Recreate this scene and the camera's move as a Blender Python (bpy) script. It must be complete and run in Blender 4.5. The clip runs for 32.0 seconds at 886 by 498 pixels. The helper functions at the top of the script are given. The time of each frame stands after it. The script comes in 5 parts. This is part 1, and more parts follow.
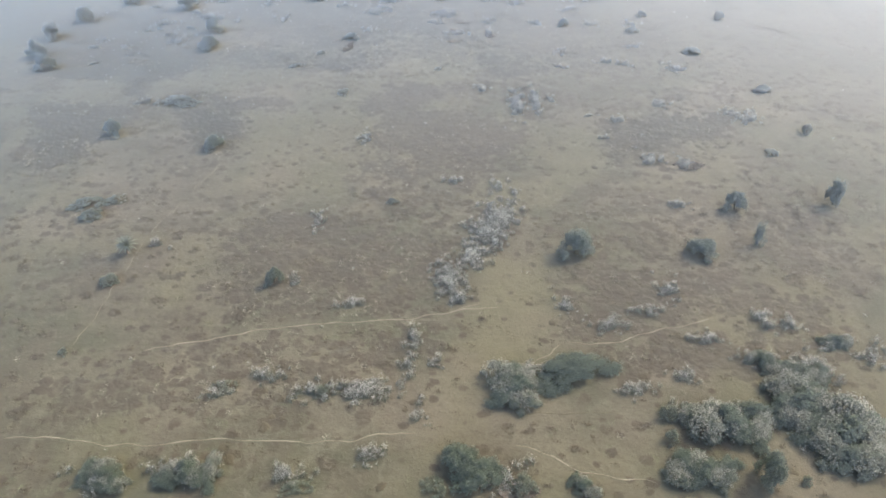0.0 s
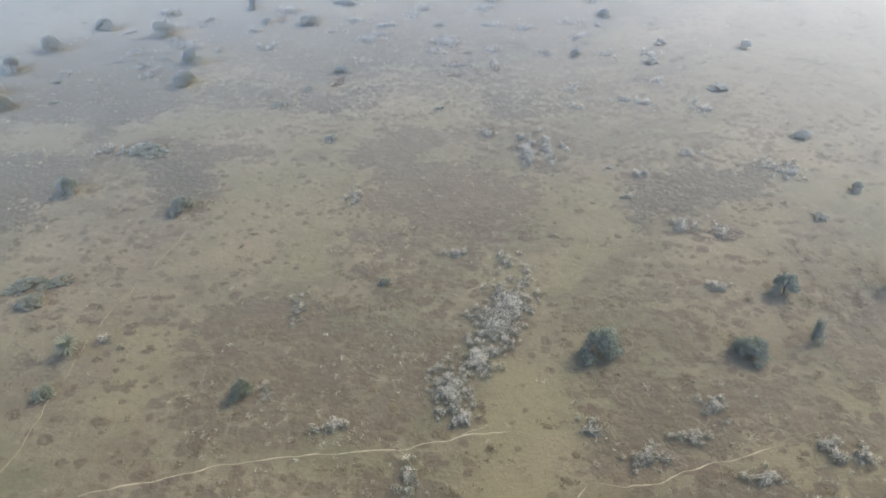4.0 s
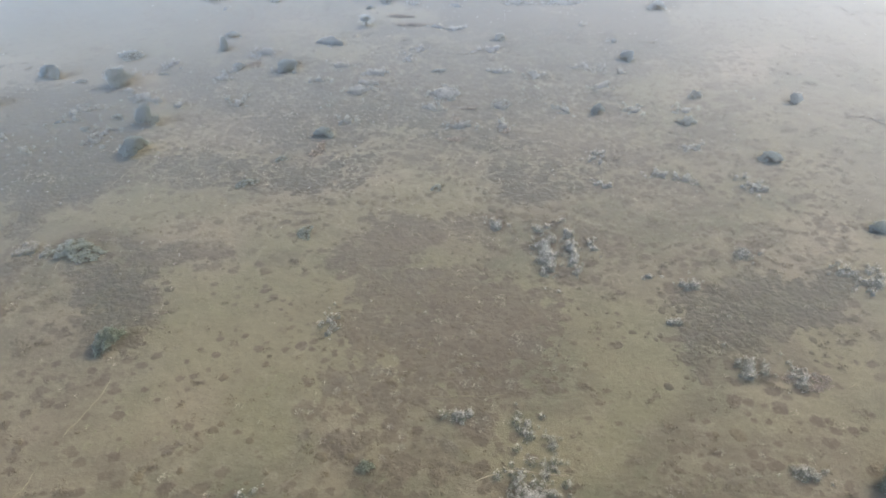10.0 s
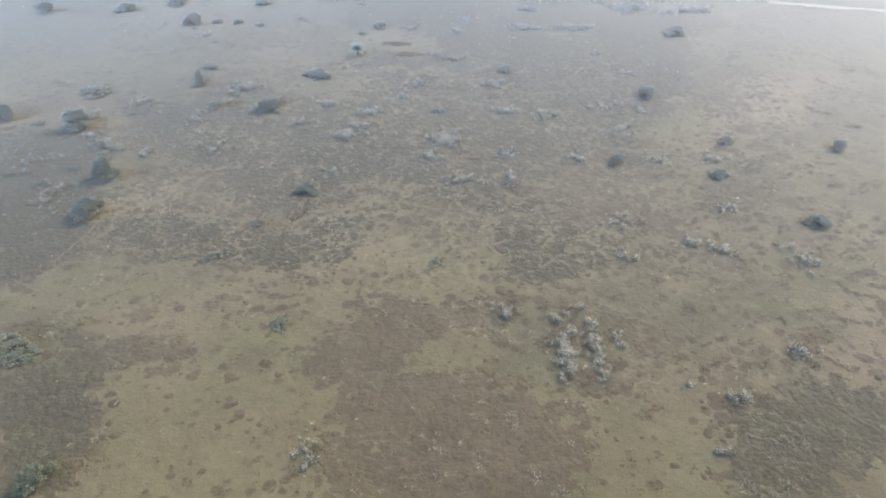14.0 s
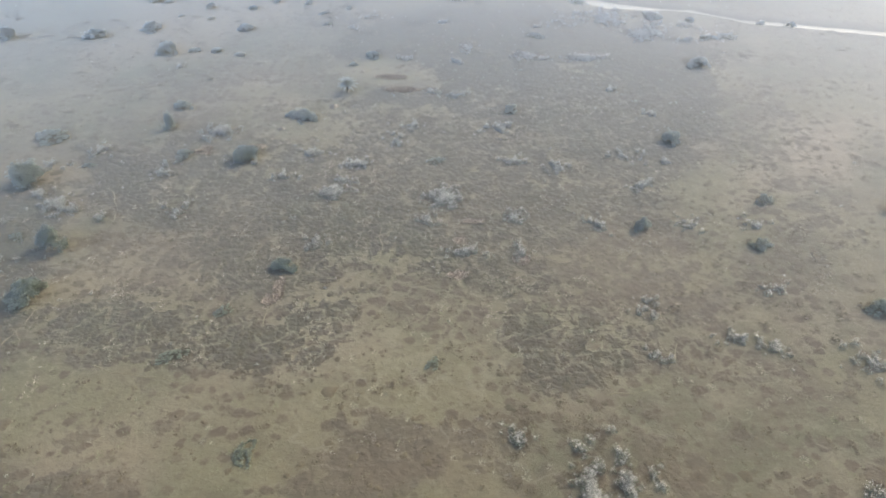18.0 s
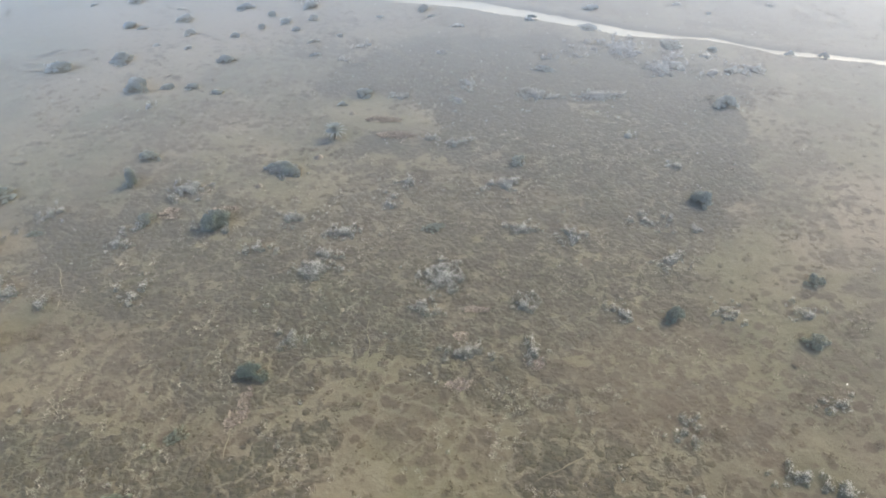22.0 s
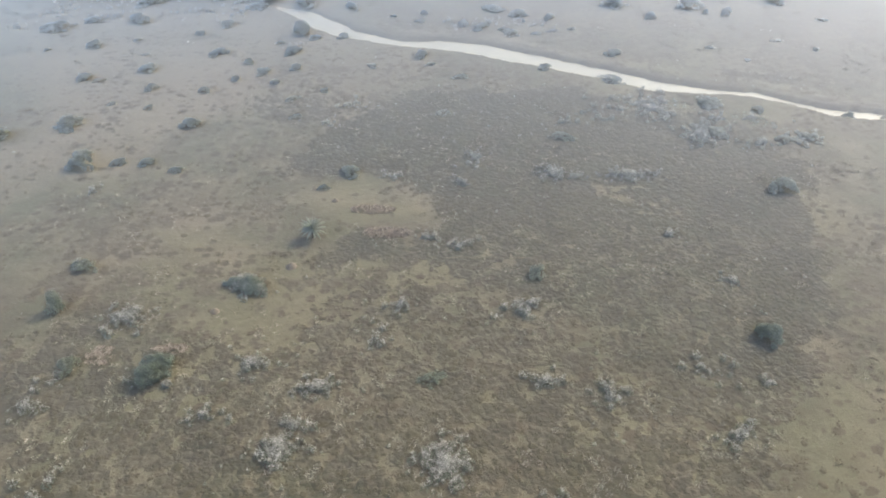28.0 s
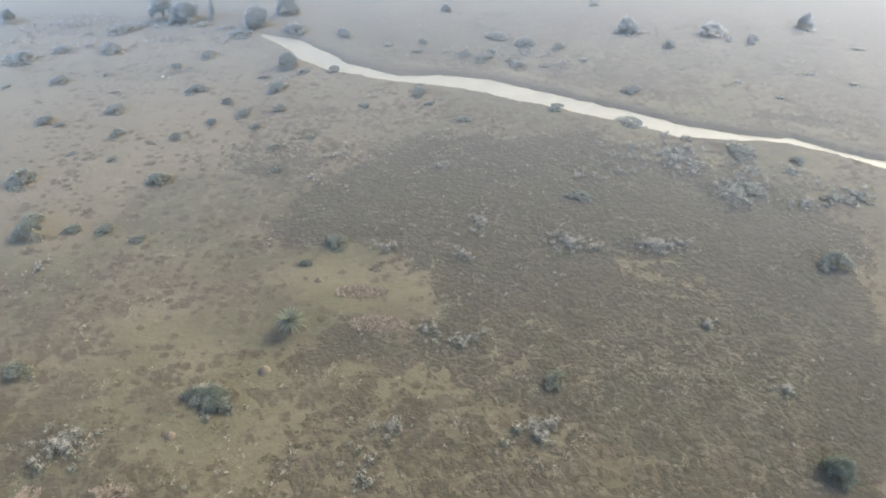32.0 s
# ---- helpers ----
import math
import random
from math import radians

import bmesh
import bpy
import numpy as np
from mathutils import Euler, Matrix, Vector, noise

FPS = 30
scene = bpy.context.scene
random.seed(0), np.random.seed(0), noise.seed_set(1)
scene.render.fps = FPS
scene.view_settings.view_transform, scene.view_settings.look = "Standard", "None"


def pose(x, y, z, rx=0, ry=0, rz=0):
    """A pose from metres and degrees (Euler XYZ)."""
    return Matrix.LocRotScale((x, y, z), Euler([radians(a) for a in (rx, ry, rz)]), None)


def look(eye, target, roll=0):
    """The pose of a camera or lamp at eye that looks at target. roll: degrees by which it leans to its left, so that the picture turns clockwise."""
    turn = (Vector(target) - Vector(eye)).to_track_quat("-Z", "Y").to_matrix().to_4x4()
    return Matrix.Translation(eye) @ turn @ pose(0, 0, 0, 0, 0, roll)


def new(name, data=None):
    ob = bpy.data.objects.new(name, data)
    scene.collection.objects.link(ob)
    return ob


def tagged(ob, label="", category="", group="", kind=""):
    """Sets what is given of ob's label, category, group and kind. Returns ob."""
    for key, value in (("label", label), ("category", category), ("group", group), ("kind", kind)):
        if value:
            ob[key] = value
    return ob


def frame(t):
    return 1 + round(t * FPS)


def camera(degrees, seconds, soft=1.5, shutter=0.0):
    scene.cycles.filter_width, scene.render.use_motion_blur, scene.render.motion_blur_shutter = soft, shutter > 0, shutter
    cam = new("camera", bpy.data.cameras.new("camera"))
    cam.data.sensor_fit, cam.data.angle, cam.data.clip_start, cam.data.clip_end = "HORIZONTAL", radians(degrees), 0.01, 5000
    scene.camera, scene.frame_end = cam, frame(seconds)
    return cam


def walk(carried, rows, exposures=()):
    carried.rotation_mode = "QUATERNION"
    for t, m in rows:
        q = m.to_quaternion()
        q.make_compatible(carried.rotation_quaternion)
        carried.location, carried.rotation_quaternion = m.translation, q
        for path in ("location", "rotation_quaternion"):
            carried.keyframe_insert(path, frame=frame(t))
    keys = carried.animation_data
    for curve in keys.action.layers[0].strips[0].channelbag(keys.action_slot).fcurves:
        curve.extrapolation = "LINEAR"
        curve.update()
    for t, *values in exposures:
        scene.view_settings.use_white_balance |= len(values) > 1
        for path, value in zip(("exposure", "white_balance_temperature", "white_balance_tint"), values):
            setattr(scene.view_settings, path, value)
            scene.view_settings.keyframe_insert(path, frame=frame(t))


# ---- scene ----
# A drone glides at about 60 m over a dry, hazy savanna towards a pale stream.
cam = camera(64, 32.0, soft=1.75)
ROWS = [  # seconds, x, y, z, yaw, pitch, roll
    (0, 0.00, 0.00, 60.00, -0.012, -36.419, 0.002),
    (4, -0.06, 19.80, 60.30, -0.017, -36.480, 0.002),
    (8, -0.05, 39.36, 60.51, -0.048, -36.543, 0.004),
    (12, -0.15, 59.05, 60.52, -0.149, -36.592, 0.018),
    (16, -0.19, 78.77, 60.55, -0.268, -36.645, 0.052),
    (20, 0.02, 98.39, 60.78, -0.311, -36.704, 0.079),
    (24, 0.27, 117.98, 61.47, -0.263, -36.776, 0.060),
    (28, 0.30, 137.66, 62.34, -0.188, -36.856, -0.016),
    (32, 0.42, 157.47, 62.83, -0.130, -36.941, -0.115),
]
walk(cam, [(t, pose(x, y, z, 90 + pitch, 0, yaw) @ pose(0, 0, 0, 0, 0, roll)) for t, x, y, z, yaw, pitch, roll in ROWS],
     exposures=[(0, 0.8, 6480, 4), (32, 0.8, 6480, 4)])

# ---- world and sun ----
SUN_AZIMUTH, SUN_HEIGHT = 58.0, 42.0  # degrees clockwise from +y, above the horizon
world = bpy.data.worlds.new("hazy_sky")
scene.world = world
world.use_nodes = True
wn = world.node_tree.nodes
sky = wn.new("ShaderNodeTexSky")
sky.sky_type, sky.sun_disc = "NISHITA", False
sky.sun_elevation, sky.sun_rotation = radians(SUN_HEIGHT), radians(SUN_AZIMUTH)
sky.air_density, sky.dust_density, sky.ozone_density = 1.0, 7.0, 1.0
wn["Background"].inputs[1].default_value = 0.24
world.node_tree.links.new(sky.outputs[0], wn["Background"].inputs[0])
sun = new("sun", bpy.data.lights.new("sun", "SUN"))
sun.data.energy, sun.data.angle, sun.data.color = 1.85, radians(3.0), (1.0, 0.88, 0.72)
az, el = radians(SUN_AZIMUTH), radians(SUN_HEIGHT)
sun.matrix_world = look((math.sin(az) * math.cos(el) * 300, math.cos(az) * math.cos(el) * 300, math.sin(el) * 300), (0, 0, 0))

# ---- materials ----


def node(nt, kind, **values):
    n = nt.nodes.new(kind)
    for key, value in values.items():
        n.inputs[key.replace("_", " ")].default_value = value
    return n


def math_node(nt, operation, a, b=None):
    n = nt.nodes.new("ShaderNodeMath")
    n.operation = operation
    for slot, value in ((0, a), (1, b)):
        if value is None:
            continue
        if isinstance(value, (int, float)):
            n.inputs[slot].default_value = value
        else:
            nt.links.new(value, n.inputs[slot])
    return n.outputs[0]


def mixed(nt, factor, a, b):
    n = nt.nodes.new("ShaderNodeMix")
    n.data_type = "RGBA"
    for slot, value in ((0, factor), (6, a), (7, b)):
        if isinstance(value, (int, float)):
            n.inputs[slot].default_value = value
        elif isinstance(value, tuple):
            n.inputs[slot].default_value = (*value, 1)
        else:
            nt.links.new(value, n.inputs[slot])
    return n.outputs[2]


def noise_tex(nt, scale, detail=4.0, rough=0.6, where=None):
    n = node(nt, "ShaderNodeTexNoise", Scale=scale, Detail=detail, Roughness=rough)
    if where is not None:
        nt.links.new(where, n.inputs["Vector"])
    return n.outputs["Fac"]


def ramp(nt, value, low, high):
    n = nt.nodes.new("ShaderNodeMapRange")
    n.interpolation_type = "SMOOTHSTEP"
    n.inputs[1].default_value, n.inputs[2].default_value = low, high
    nt.links.new(value, n.inputs[0])
    return n.outputs[0]


def haze_finish(nt, shader, haze=0.293, haze_tone=1.0, rough=0.66, lean=(-0.24, -0.74, 0.62), power=2.7, tint=(0.87, 0.825, 0.76)):
    """Distance haze put into the surface: low-angle sky gloss that grows as the view flattens."""
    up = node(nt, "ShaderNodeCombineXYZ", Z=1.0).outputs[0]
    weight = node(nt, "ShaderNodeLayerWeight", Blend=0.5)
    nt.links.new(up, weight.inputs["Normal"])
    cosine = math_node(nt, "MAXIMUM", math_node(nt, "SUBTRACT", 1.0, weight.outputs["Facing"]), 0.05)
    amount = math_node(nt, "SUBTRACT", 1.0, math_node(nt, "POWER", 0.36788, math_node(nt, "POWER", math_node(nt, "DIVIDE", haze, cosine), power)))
    gloss = node(nt, "ShaderNodeBsdfGlossy", Color=(tint[0] * haze_tone, tint[1] * haze_tone, tint[2] * haze_tone, 1), Roughness=rough)
    # fixed tilt of the haze gloss, back and up, so plants block it less
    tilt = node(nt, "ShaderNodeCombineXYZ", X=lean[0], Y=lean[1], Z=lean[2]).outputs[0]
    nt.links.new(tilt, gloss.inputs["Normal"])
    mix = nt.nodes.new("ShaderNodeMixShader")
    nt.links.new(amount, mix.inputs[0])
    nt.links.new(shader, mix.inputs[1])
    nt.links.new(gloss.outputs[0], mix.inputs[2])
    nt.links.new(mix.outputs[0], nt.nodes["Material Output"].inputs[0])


def material(name):
    m = bpy.data.materials.new(name)
    m.use_nodes = True
    nt = m.node_tree
    bsdf = nt.nodes["Principled BSDF"]
    bsdf.inputs["Roughness"].default_value = 0.95
    bsdf.inputs["Specular IOR Level"].default_value = 0.1
    return m, nt, bsdf


def attribute(nt, name):
    n = nt.nodes.new("ShaderNodeAttribute")
    n.attribute_name = name
    return n.outputs["Fac"]


def leafy(name, dark, light, other, spot=1.2, through_light=0.25, haze_tone=1.15):
    """Foliage: tint by leaf, by plant and by broad blotches."""
    m, nt, bsdf = material(name)
    geo = nt.nodes.new("ShaderNodeNewGeometry")
    info = nt.nodes.new("ShaderNodeObjectInfo")
    leaf = mixed(nt, ramp(nt, geo.outputs["Random Per Island"], 0.25, 1.0), dark, light)
    blot = ramp(nt, noise_tex(nt, spot, 3.0, 0.6, geo.outputs["Position"]), 0.42, 0.68)
    both = mixed(nt, blot, leaf, other)
    plant = mixed(nt, math_node(nt, "MULTIPLY", info.outputs["Random"], 0.35), both, other)
    nt.links.new(plant, bsdf.inputs["Base Color"])
    lucent = nt.nodes.new("ShaderNodeBsdfTranslucent")
    nt.links.new(plant, lucent.inputs[0])
    mix = node(nt, "ShaderNodeMixShader", Fac=through_light)
    nt.links.new(bsdf.outputs[0], mix.inputs[1])
    nt.links.new(lucent.outputs[0], mix.inputs[2])
    # foliage gets a stronger share of the haze put on as gloss
    haze_finish(nt, mix.outputs[0], 0.36, haze_tone, 0.55, (-0.12, -0.77, 0.62), 2.9, (0.825, 0.81, 0.785))
    return m


def plain(name, one, two, scale, bump=0.3):
    """Earth, bark or stone: two tones, grain and relief."""
    m, nt, bsdf = material(name)
    where = nt.nodes.new("ShaderNodeTexCoord").outputs["Object"]
    wide, fine = noise_tex(nt, scale, 5.0, 0.65, where), noise_tex(nt, scale * 7, 3.0, 0.6, where)
    tone = mixed(nt, ramp(nt, wide, 0.35, 0.65), one, two)
    tone = mixed(nt, math_node(nt, "MULTIPLY", fine, 0.4), tone, tuple(0.55 * v for v in one))
    nt.links.new(tone, bsdf.inputs["Base Color"])
    b = node(nt, "ShaderNodeBump", Strength=bump, Distance=0.05)
    nt.links.new(fine, b.inputs["Height"])
    nt.links.new(b.outputs[0], bsdf.inputs["Normal"])
    haze_finish(nt, bsdf.outputs[0])
    return m


def ground_material():
    m, nt, bsdf = material("savanna_turf")
    where = nt.nodes.new("ShaderNodeTexCoord").outputs["Object"]
    scrub, heath, pale, bare, lane = (attribute(nt, key) for key in ("scrub", "heath", "pale", "bare", "lane"))

    def times(a, b):
        return math_node(nt, "MULTIPLY", a, b)

    def stretched(sx, sy):
        n = nt.nodes.new("ShaderNodeMapping")
        n.inputs["Scale"].default_value = (sx, sy, 1.0)
        nt.links.new(where, n.inputs["Vector"])
        return n.outputs[0]

    wide, mid = noise_tex(nt, 0.035, 5.0, 0.62, where), noise_tex(nt, 0.28, 5.0, 0.68, where)
    fine, grain = noise_tex(nt, 1.1, 6.0, 0.74, where), noise_tex(nt, 5.0, 3.0, 0.7, where)
    flat = stretched(0.86, 0.8)
    blob, tuft = noise_tex(nt, 0.55, 3.0, 0.6, flat), noise_tex(nt, 2.2, 4.0, 0.7, flat)
    # open turf: olive to tan, with straw blotches and soft brown herb patches
    turf = mixed(nt, ramp(nt, wide, 0.42, 0.58), GRASS_GREEN, GRASS_TAN)
    turf = mixed(nt, times(ramp(nt, mid, 0.45, 0.75), 0.7), turf, GRASS_STRAW)
    turf = mixed(nt, times(ramp(nt, noise_tex(nt, 0.13, 6.0, 0.7, where), 0.46, 0.60), 0.5), turf, GRASS_RUST)
    turf = mixed(nt, times(pale, 0.85), turf, mixed(nt, mid, PALE_GRASS, PALE_OLIVE))
    turf = mixed(nt, bare, turf, mixed(nt, mid, BARE_SOIL, GRASS_TAN))
    herd = ramp(nt, noise_tex(nt, 0.07, 3.0, 0.6, where), 0.36, 0.58)
    calm = math_node(nt, "SUBTRACT", 1.0, times(math_node(nt, "MAXIMUM", pale, bare), 0.72))
    stir = nt.nodes.new("ShaderNodeVectorMath")
    stir.operation = "MULTIPLY_ADD"
    eddy = node(nt, "ShaderNodeTexNoise", Scale=1.3, Detail=4.0, Roughness=0.65)
    nt.links.new(where, eddy.inputs["Vector"])
    nt.links.new(eddy.outputs["Color"], stir.inputs[0])
    stir.inputs[1].default_value = (0.9, 0.9, 0.0)
    nt.links.new(stretched(0.76, 0.86), stir.inputs[2])
    clump = node(nt, "ShaderNodeTexVoronoi", Scale=0.8, Randomness=1.0)
    nt.links.new(stir.outputs[0], clump.inputs["Vector"])
    own = nt.nodes.new("ShaderNodeSeparateColor")
    nt.links.new(clump.outputs["Color"], own.inputs[0])
    reach = math_node(nt, "ADD", times(math_node(nt, "SUBTRACT", own.outputs[0], 0.28), math_node(nt, "ADD", 0.42, times(herd, 0.5))), times(scrub, 0.45))
    reach = math_node(nt, "SUBTRACT", reach, times(math_node(nt, "MAXIMUM", pale, bare), 0.22))
    spots = times(ramp(nt, math_node(nt, "SUBTRACT", reach, clump.outputs["Distance"]), -0.07, 0.08), math_node(nt, "ADD", 0.62, times(own.outputs[1], 0.36)))
    turf = mixed(nt, spots, turf, mixed(nt, mid, HERB_BROWN, GRASS_RUST))
    turf = mixed(nt, times(times(ramp(nt, fine, 0.52, 0.70), 0.5), calm), turf, GRASS_BROWN)
    # scrub: tussocks in uneven tones of olive, brown and grey
    jitter = nt.nodes.new("ShaderNodeVectorMath")
    jitter.operation = "MULTIPLY_ADD"
    curl = node(nt, "ShaderNodeTexNoise", Scale=0.9, Detail=3.0)
    nt.links.new(where, curl.inputs["Vector"])
    nt.links.new(curl.outputs["Color"], jitter.inputs[0])
    jitter.inputs[1].default_value = (1.1, 1.1, 0.0)
    nt.links.new(flat, jitter.inputs[2])
    tussock = node(nt, "ShaderNodeTexVoronoi", Scale=1.6, Randomness=1.0)
    nt.links.new(jitter.outputs[0], tussock.inputs["Vector"])
    each = nt.nodes.new("ShaderNodeSeparateColor")
    nt.links.new(tussock.outputs["Color"], each.inputs[0])
    under = mixed(nt, heath, mixed(nt, each.outputs[0], SCRUB_FLOOR, GRASS_BROWN), mixed(nt, each.outputs[0], HEATH_OLIVE, HEATH_BROWN))
    under = mixed(nt, times(ramp(nt, noise_tex(nt, 0.17, 4.0, 0.65, where), 0.46, 0.60), 0.72), under, mixed(nt, heath, GRASS_RUST, HEATH_GREEN))
    under = mixed(nt, times(ramp(nt, noise_tex(nt, 0.23, 4.0, 0.65, stretched(0.7, 1.1)), 0.52, 0.66), 0.5), under, HEATH_GREY)
    under = mixed(nt, times(ramp(nt, fine, 0.48, 0.70), 0.55), under, GRASS_RUST)
    gaps = math_node(nt, "ADD", times(math_node(nt, "SUBTRACT", noise_tex(nt, 0.2, 3.0, 0.6, where), 0.5), 1.6), times(math_node(nt, "SUBTRACT", noise_tex(nt, 0.6, 3.0, 0.6, flat), 0.5), 1.9))
    cover_here = times(ramp(nt, math_node(nt, "ADD", scrub, gaps), 0.34, 0.60), math_node(nt, "MINIMUM", times(scrub, 2.5), math_node(nt, "ADD", 0.72, times(heath, 0.22))))
    turf = mixed(nt, cover_here, turf, under)
    # terraced cattle treads: threads of pale earth that wind along the slope
    bend = noise_tex(nt, 0.5, 2.0, 0.5, stretched(0.16, 0.62))
    tread = math_node(nt, "PINGPONG", times(bend, 7.0), 0.5)
    comes = times(ramp(nt, noise_tex(nt, 0.16, 4.0, 0.65, where), 0.44, 0.60), math_node(nt, "ADD", math_node(nt, "ADD", 0.12, times(scrub, 0.18)), times(heath, 0.06)))
    thread = times(math_node(nt, "SUBTRACT", 1.0, ramp(nt, tread, 0.02, 0.10)), comes)
    cross = math_node(nt, "PINGPONG", times(noise_tex(nt, 0.13, 2.0, 0.5, where), 4.0), 0.5)
    crossing = times(times(math_node(nt, "SUBTRACT", 1.0, ramp(nt, cross, 0.010, 0.040)), ramp(nt, noise_tex(nt, 0.09, 3.0, 0.6, where), 0.50, 0.64)), 0.35)
    turf = mixed(nt, math_node(nt, "MAXIMUM", thread, crossing), turf, TREAD_STRAW)
    web = nt.nodes.new("ShaderNodeVectorMath")
    web.operation = "MULTIPLY_ADD"
    wobble = node(nt, "ShaderNodeTexNoise", Scale=0.35, Detail=3.0)
    nt.links.new(where, wobble.inputs["Vector"])
    nt.links.new(wobble.outputs["Color"], web.inputs[0])
    web.inputs[1].default_value = (3.4, 3.4, 0.0)
    nt.links.new(where, web.inputs[2])
    cells = node(nt, "ShaderNodeTexVoronoi", Scale=0.24)
    cells.feature = "DISTANCE_TO_EDGE"
    nt.links.new(web.outputs[0], cells.inputs["Vector"])
    path = times(math_node(nt, "SUBTRACT", 1.0, ramp(nt, cells.outputs["Distance"], 0.015, 0.075)), math_node(nt, "ADD", 0.08, times(attribute(nt, "net"), 0.55)))
    turf = mixed(nt, times(path, ramp(nt, mid, 0.36, 0.54)), turf, GRASS_STRAW)
    turf = mixed(nt, times(lane, 0.3), turf, mixed(nt, mid, GRASS_STRAW, PALE_GRASS))
    # blades and shade between them
    turf = mixed(nt, times(ramp(nt, grain, 0.46, 0.68), 0.3), turf, GRASS_DARK)
    turf = mixed(nt, times(ramp(nt, tuft, 0.54, 0.70), 0.3), turf, GRASS_STRAW)
    nt.links.new(turf, bsdf.inputs["Base Color"])
    height = math_node(nt, "ADD", math_node(nt, "ADD", fine, blob), times(grain, 0.35))
    height = math_node(nt, "ADD", height, times(tread, math_node(nt, "ADD", times(times(heath, ramp(nt, mid, 0.38, 0.60)), 0.2), math_node(nt, "ADD", 0.04, times(scrub, 0.06)))))
    rounded = math_node(nt, "SUBTRACT", 1.0, math_node(nt, "POWER", tussock.outputs["Distance"], 1.6))
    height = math_node(nt, "ADD", height, times(rounded, math_node(nt, "ADD", 0.15, times(cover_here, math_node(nt, "ADD", 0.7, times(heath, 1.2))))))
    b = node(nt, "ShaderNodeBump", Strength=0.6, Distance=0.26)
    nt.links.new(height, b.inputs["Height"])
    nt.links.new(b.outputs[0], bsdf.inputs["Normal"])
    # distance haze laid over the turf colour as gloss
    haze_finish(nt, bsdf.outputs[0])
    return m


def tuft_material(name, one, two, three):
    """Dry shrublets and grass: tint by clump, with twiggy grain and relief."""
    m, nt, bsdf = material(name)
    where = nt.nodes.new("ShaderNodeTexCoord").outputs["Object"]
    grain, fleck = noise_tex(nt, 3.2, 4.0, 0.7, where), noise_tex(nt, 0.7, 3.0, 0.6, where)
    tone = mixed(nt, attribute(nt, "tone"), one, two)
    tone = mixed(nt, math_node(nt, "MULTIPLY", ramp(nt, grain, 0.42, 0.64), 0.7), tone, three)
    tone = mixed(nt, math_node(nt, "MULTIPLY", ramp(nt, fleck, 0.5, 0.7), 0.25), tone, GRASS_TAN)
    nt.links.new(tone, bsdf.inputs["Base Color"])
    b = node(nt, "ShaderNodeBump", Strength=0.8, Distance=0.12)
    nt.links.new(grain, b.inputs["Height"])
    nt.links.new(b.outputs[0], bsdf.inputs["Normal"])
    haze_finish(nt, bsdf.outputs[0])
    return m


GRASS_GREEN, GRASS_TAN, GRASS_STRAW = (0.056, 0.0545, 0.033), (0.073, 0.064, 0.043), (0.100, 0.091, 0.063)
GRASS_RUST, HERB_BROWN = (0.055, 0.0435, 0.030), (0.036, 0.0275, 0.018)
PALE_GRASS, BARE_SOIL = (0.104, 0.092, 0.055), (0.150, 0.122, 0.093)
HEATH_OLIVE, HEATH_BROWN, HEATH_GREY = (0.0248, 0.0255, 0.0176), (0.0375, 0.0314, 0.0231), (0.049, 0.0455, 0.0378)
HEATH_GREEN, PALE_OLIVE, TREAD_STRAW = (0.033, 0.0345, 0.020), (0.080, 0.074, 0.042), (0.112, 0.100, 0.075)
GRASS_BROWN, GRASS_DARK, SCRUB_FLOOR = (0.043, 0.035, 0.024), (0.034, 0.030, 0.019), (0.048, 0.0385, 0.027)
M_GROUND = ground_material()
M_TREE = leafy("tree_leaves", (0.044, 0.060, 0.042), (0.150, 0.178, 0.118), (0.088, 0.108, 0.075), 1.2, 0.5)
M_BUSH = leafy("bush_leaves", (0.062, 0.076, 0.050), (0.200, 0.216, 0.146), (0.130, 0.140, 0.094), 1.2, 0.5)
M_TWIG = leafy("grey_twigs", (0.045, 0.054, 0.036), (0.125, 0.135, 0.092), (0.080, 0.084, 0.060), 1.2, 0.4)
M_GREY = leafy("grey_leaves", (0.052, 0.066, 0.044), (0.165, 0.180, 0.126), (0.108, 0.116, 0.084), 1.2, 0.4)
M_FLOWER = leafy("pale_flower_heads", (0.23, 0.222, 0.20), (0.50, 0.495, 0.46), (0.33, 0.318, 0.288), 1.2, 0.4, 1.15)
M_TIPS = leafy("grey_tips", (0.155, 0.156, 0.13), (0.345, 0.338, 0.295), (0.21, 0.208, 0.17), 1.2, 0.4, 1.15)
M_PALM = leafy("palm_fronds", (0.050, 0.063, 0.032), (0.131, 0.141, 0.077), (0.086, 0.093, 0.050), 1.2, 0.3)
M_BARK = plain("bark", (0.085, 0.065, 0.048), (0.13, 0.105, 0.08), 3.0)
M_TRAIL = plain("trodden_earth", (0.215, 0.19, 0.145), (0.175, 0.152, 0.112), 0.7)
M_FAINT = plain("worn_grass", (0.112, 0.099, 0.065), (0.092, 0.081, 0.053), 0.7)
M_MOUND = plain("mound_earth", (0.115, 0.097, 0.075), (0.088, 0.073, 0.055), 2.0)
M_LITTER = plain("white_plastic", (0.75, 0.75, 0.74), (0.65, 0.65, 0.65), 2.0, 0.1)
M_BROWN = tuft_material("brown_grass_tufts", (0.043, 0.034, 0.020), (0.074, 0.062, 0.036), (0.037, 0.031, 0.019))
M_DARK = tuft_material("dark_scrub_tufts", (0.034, 0.030, 0.018), (0.058, 0.050, 0.030), (0.030, 0.027, 0.016))
M_SPECK = tuft_material("pale_twigs", (0.19, 0.177, 0.147), (0.28, 0.26, 0.22), (0.14, 0.127, 0.105))
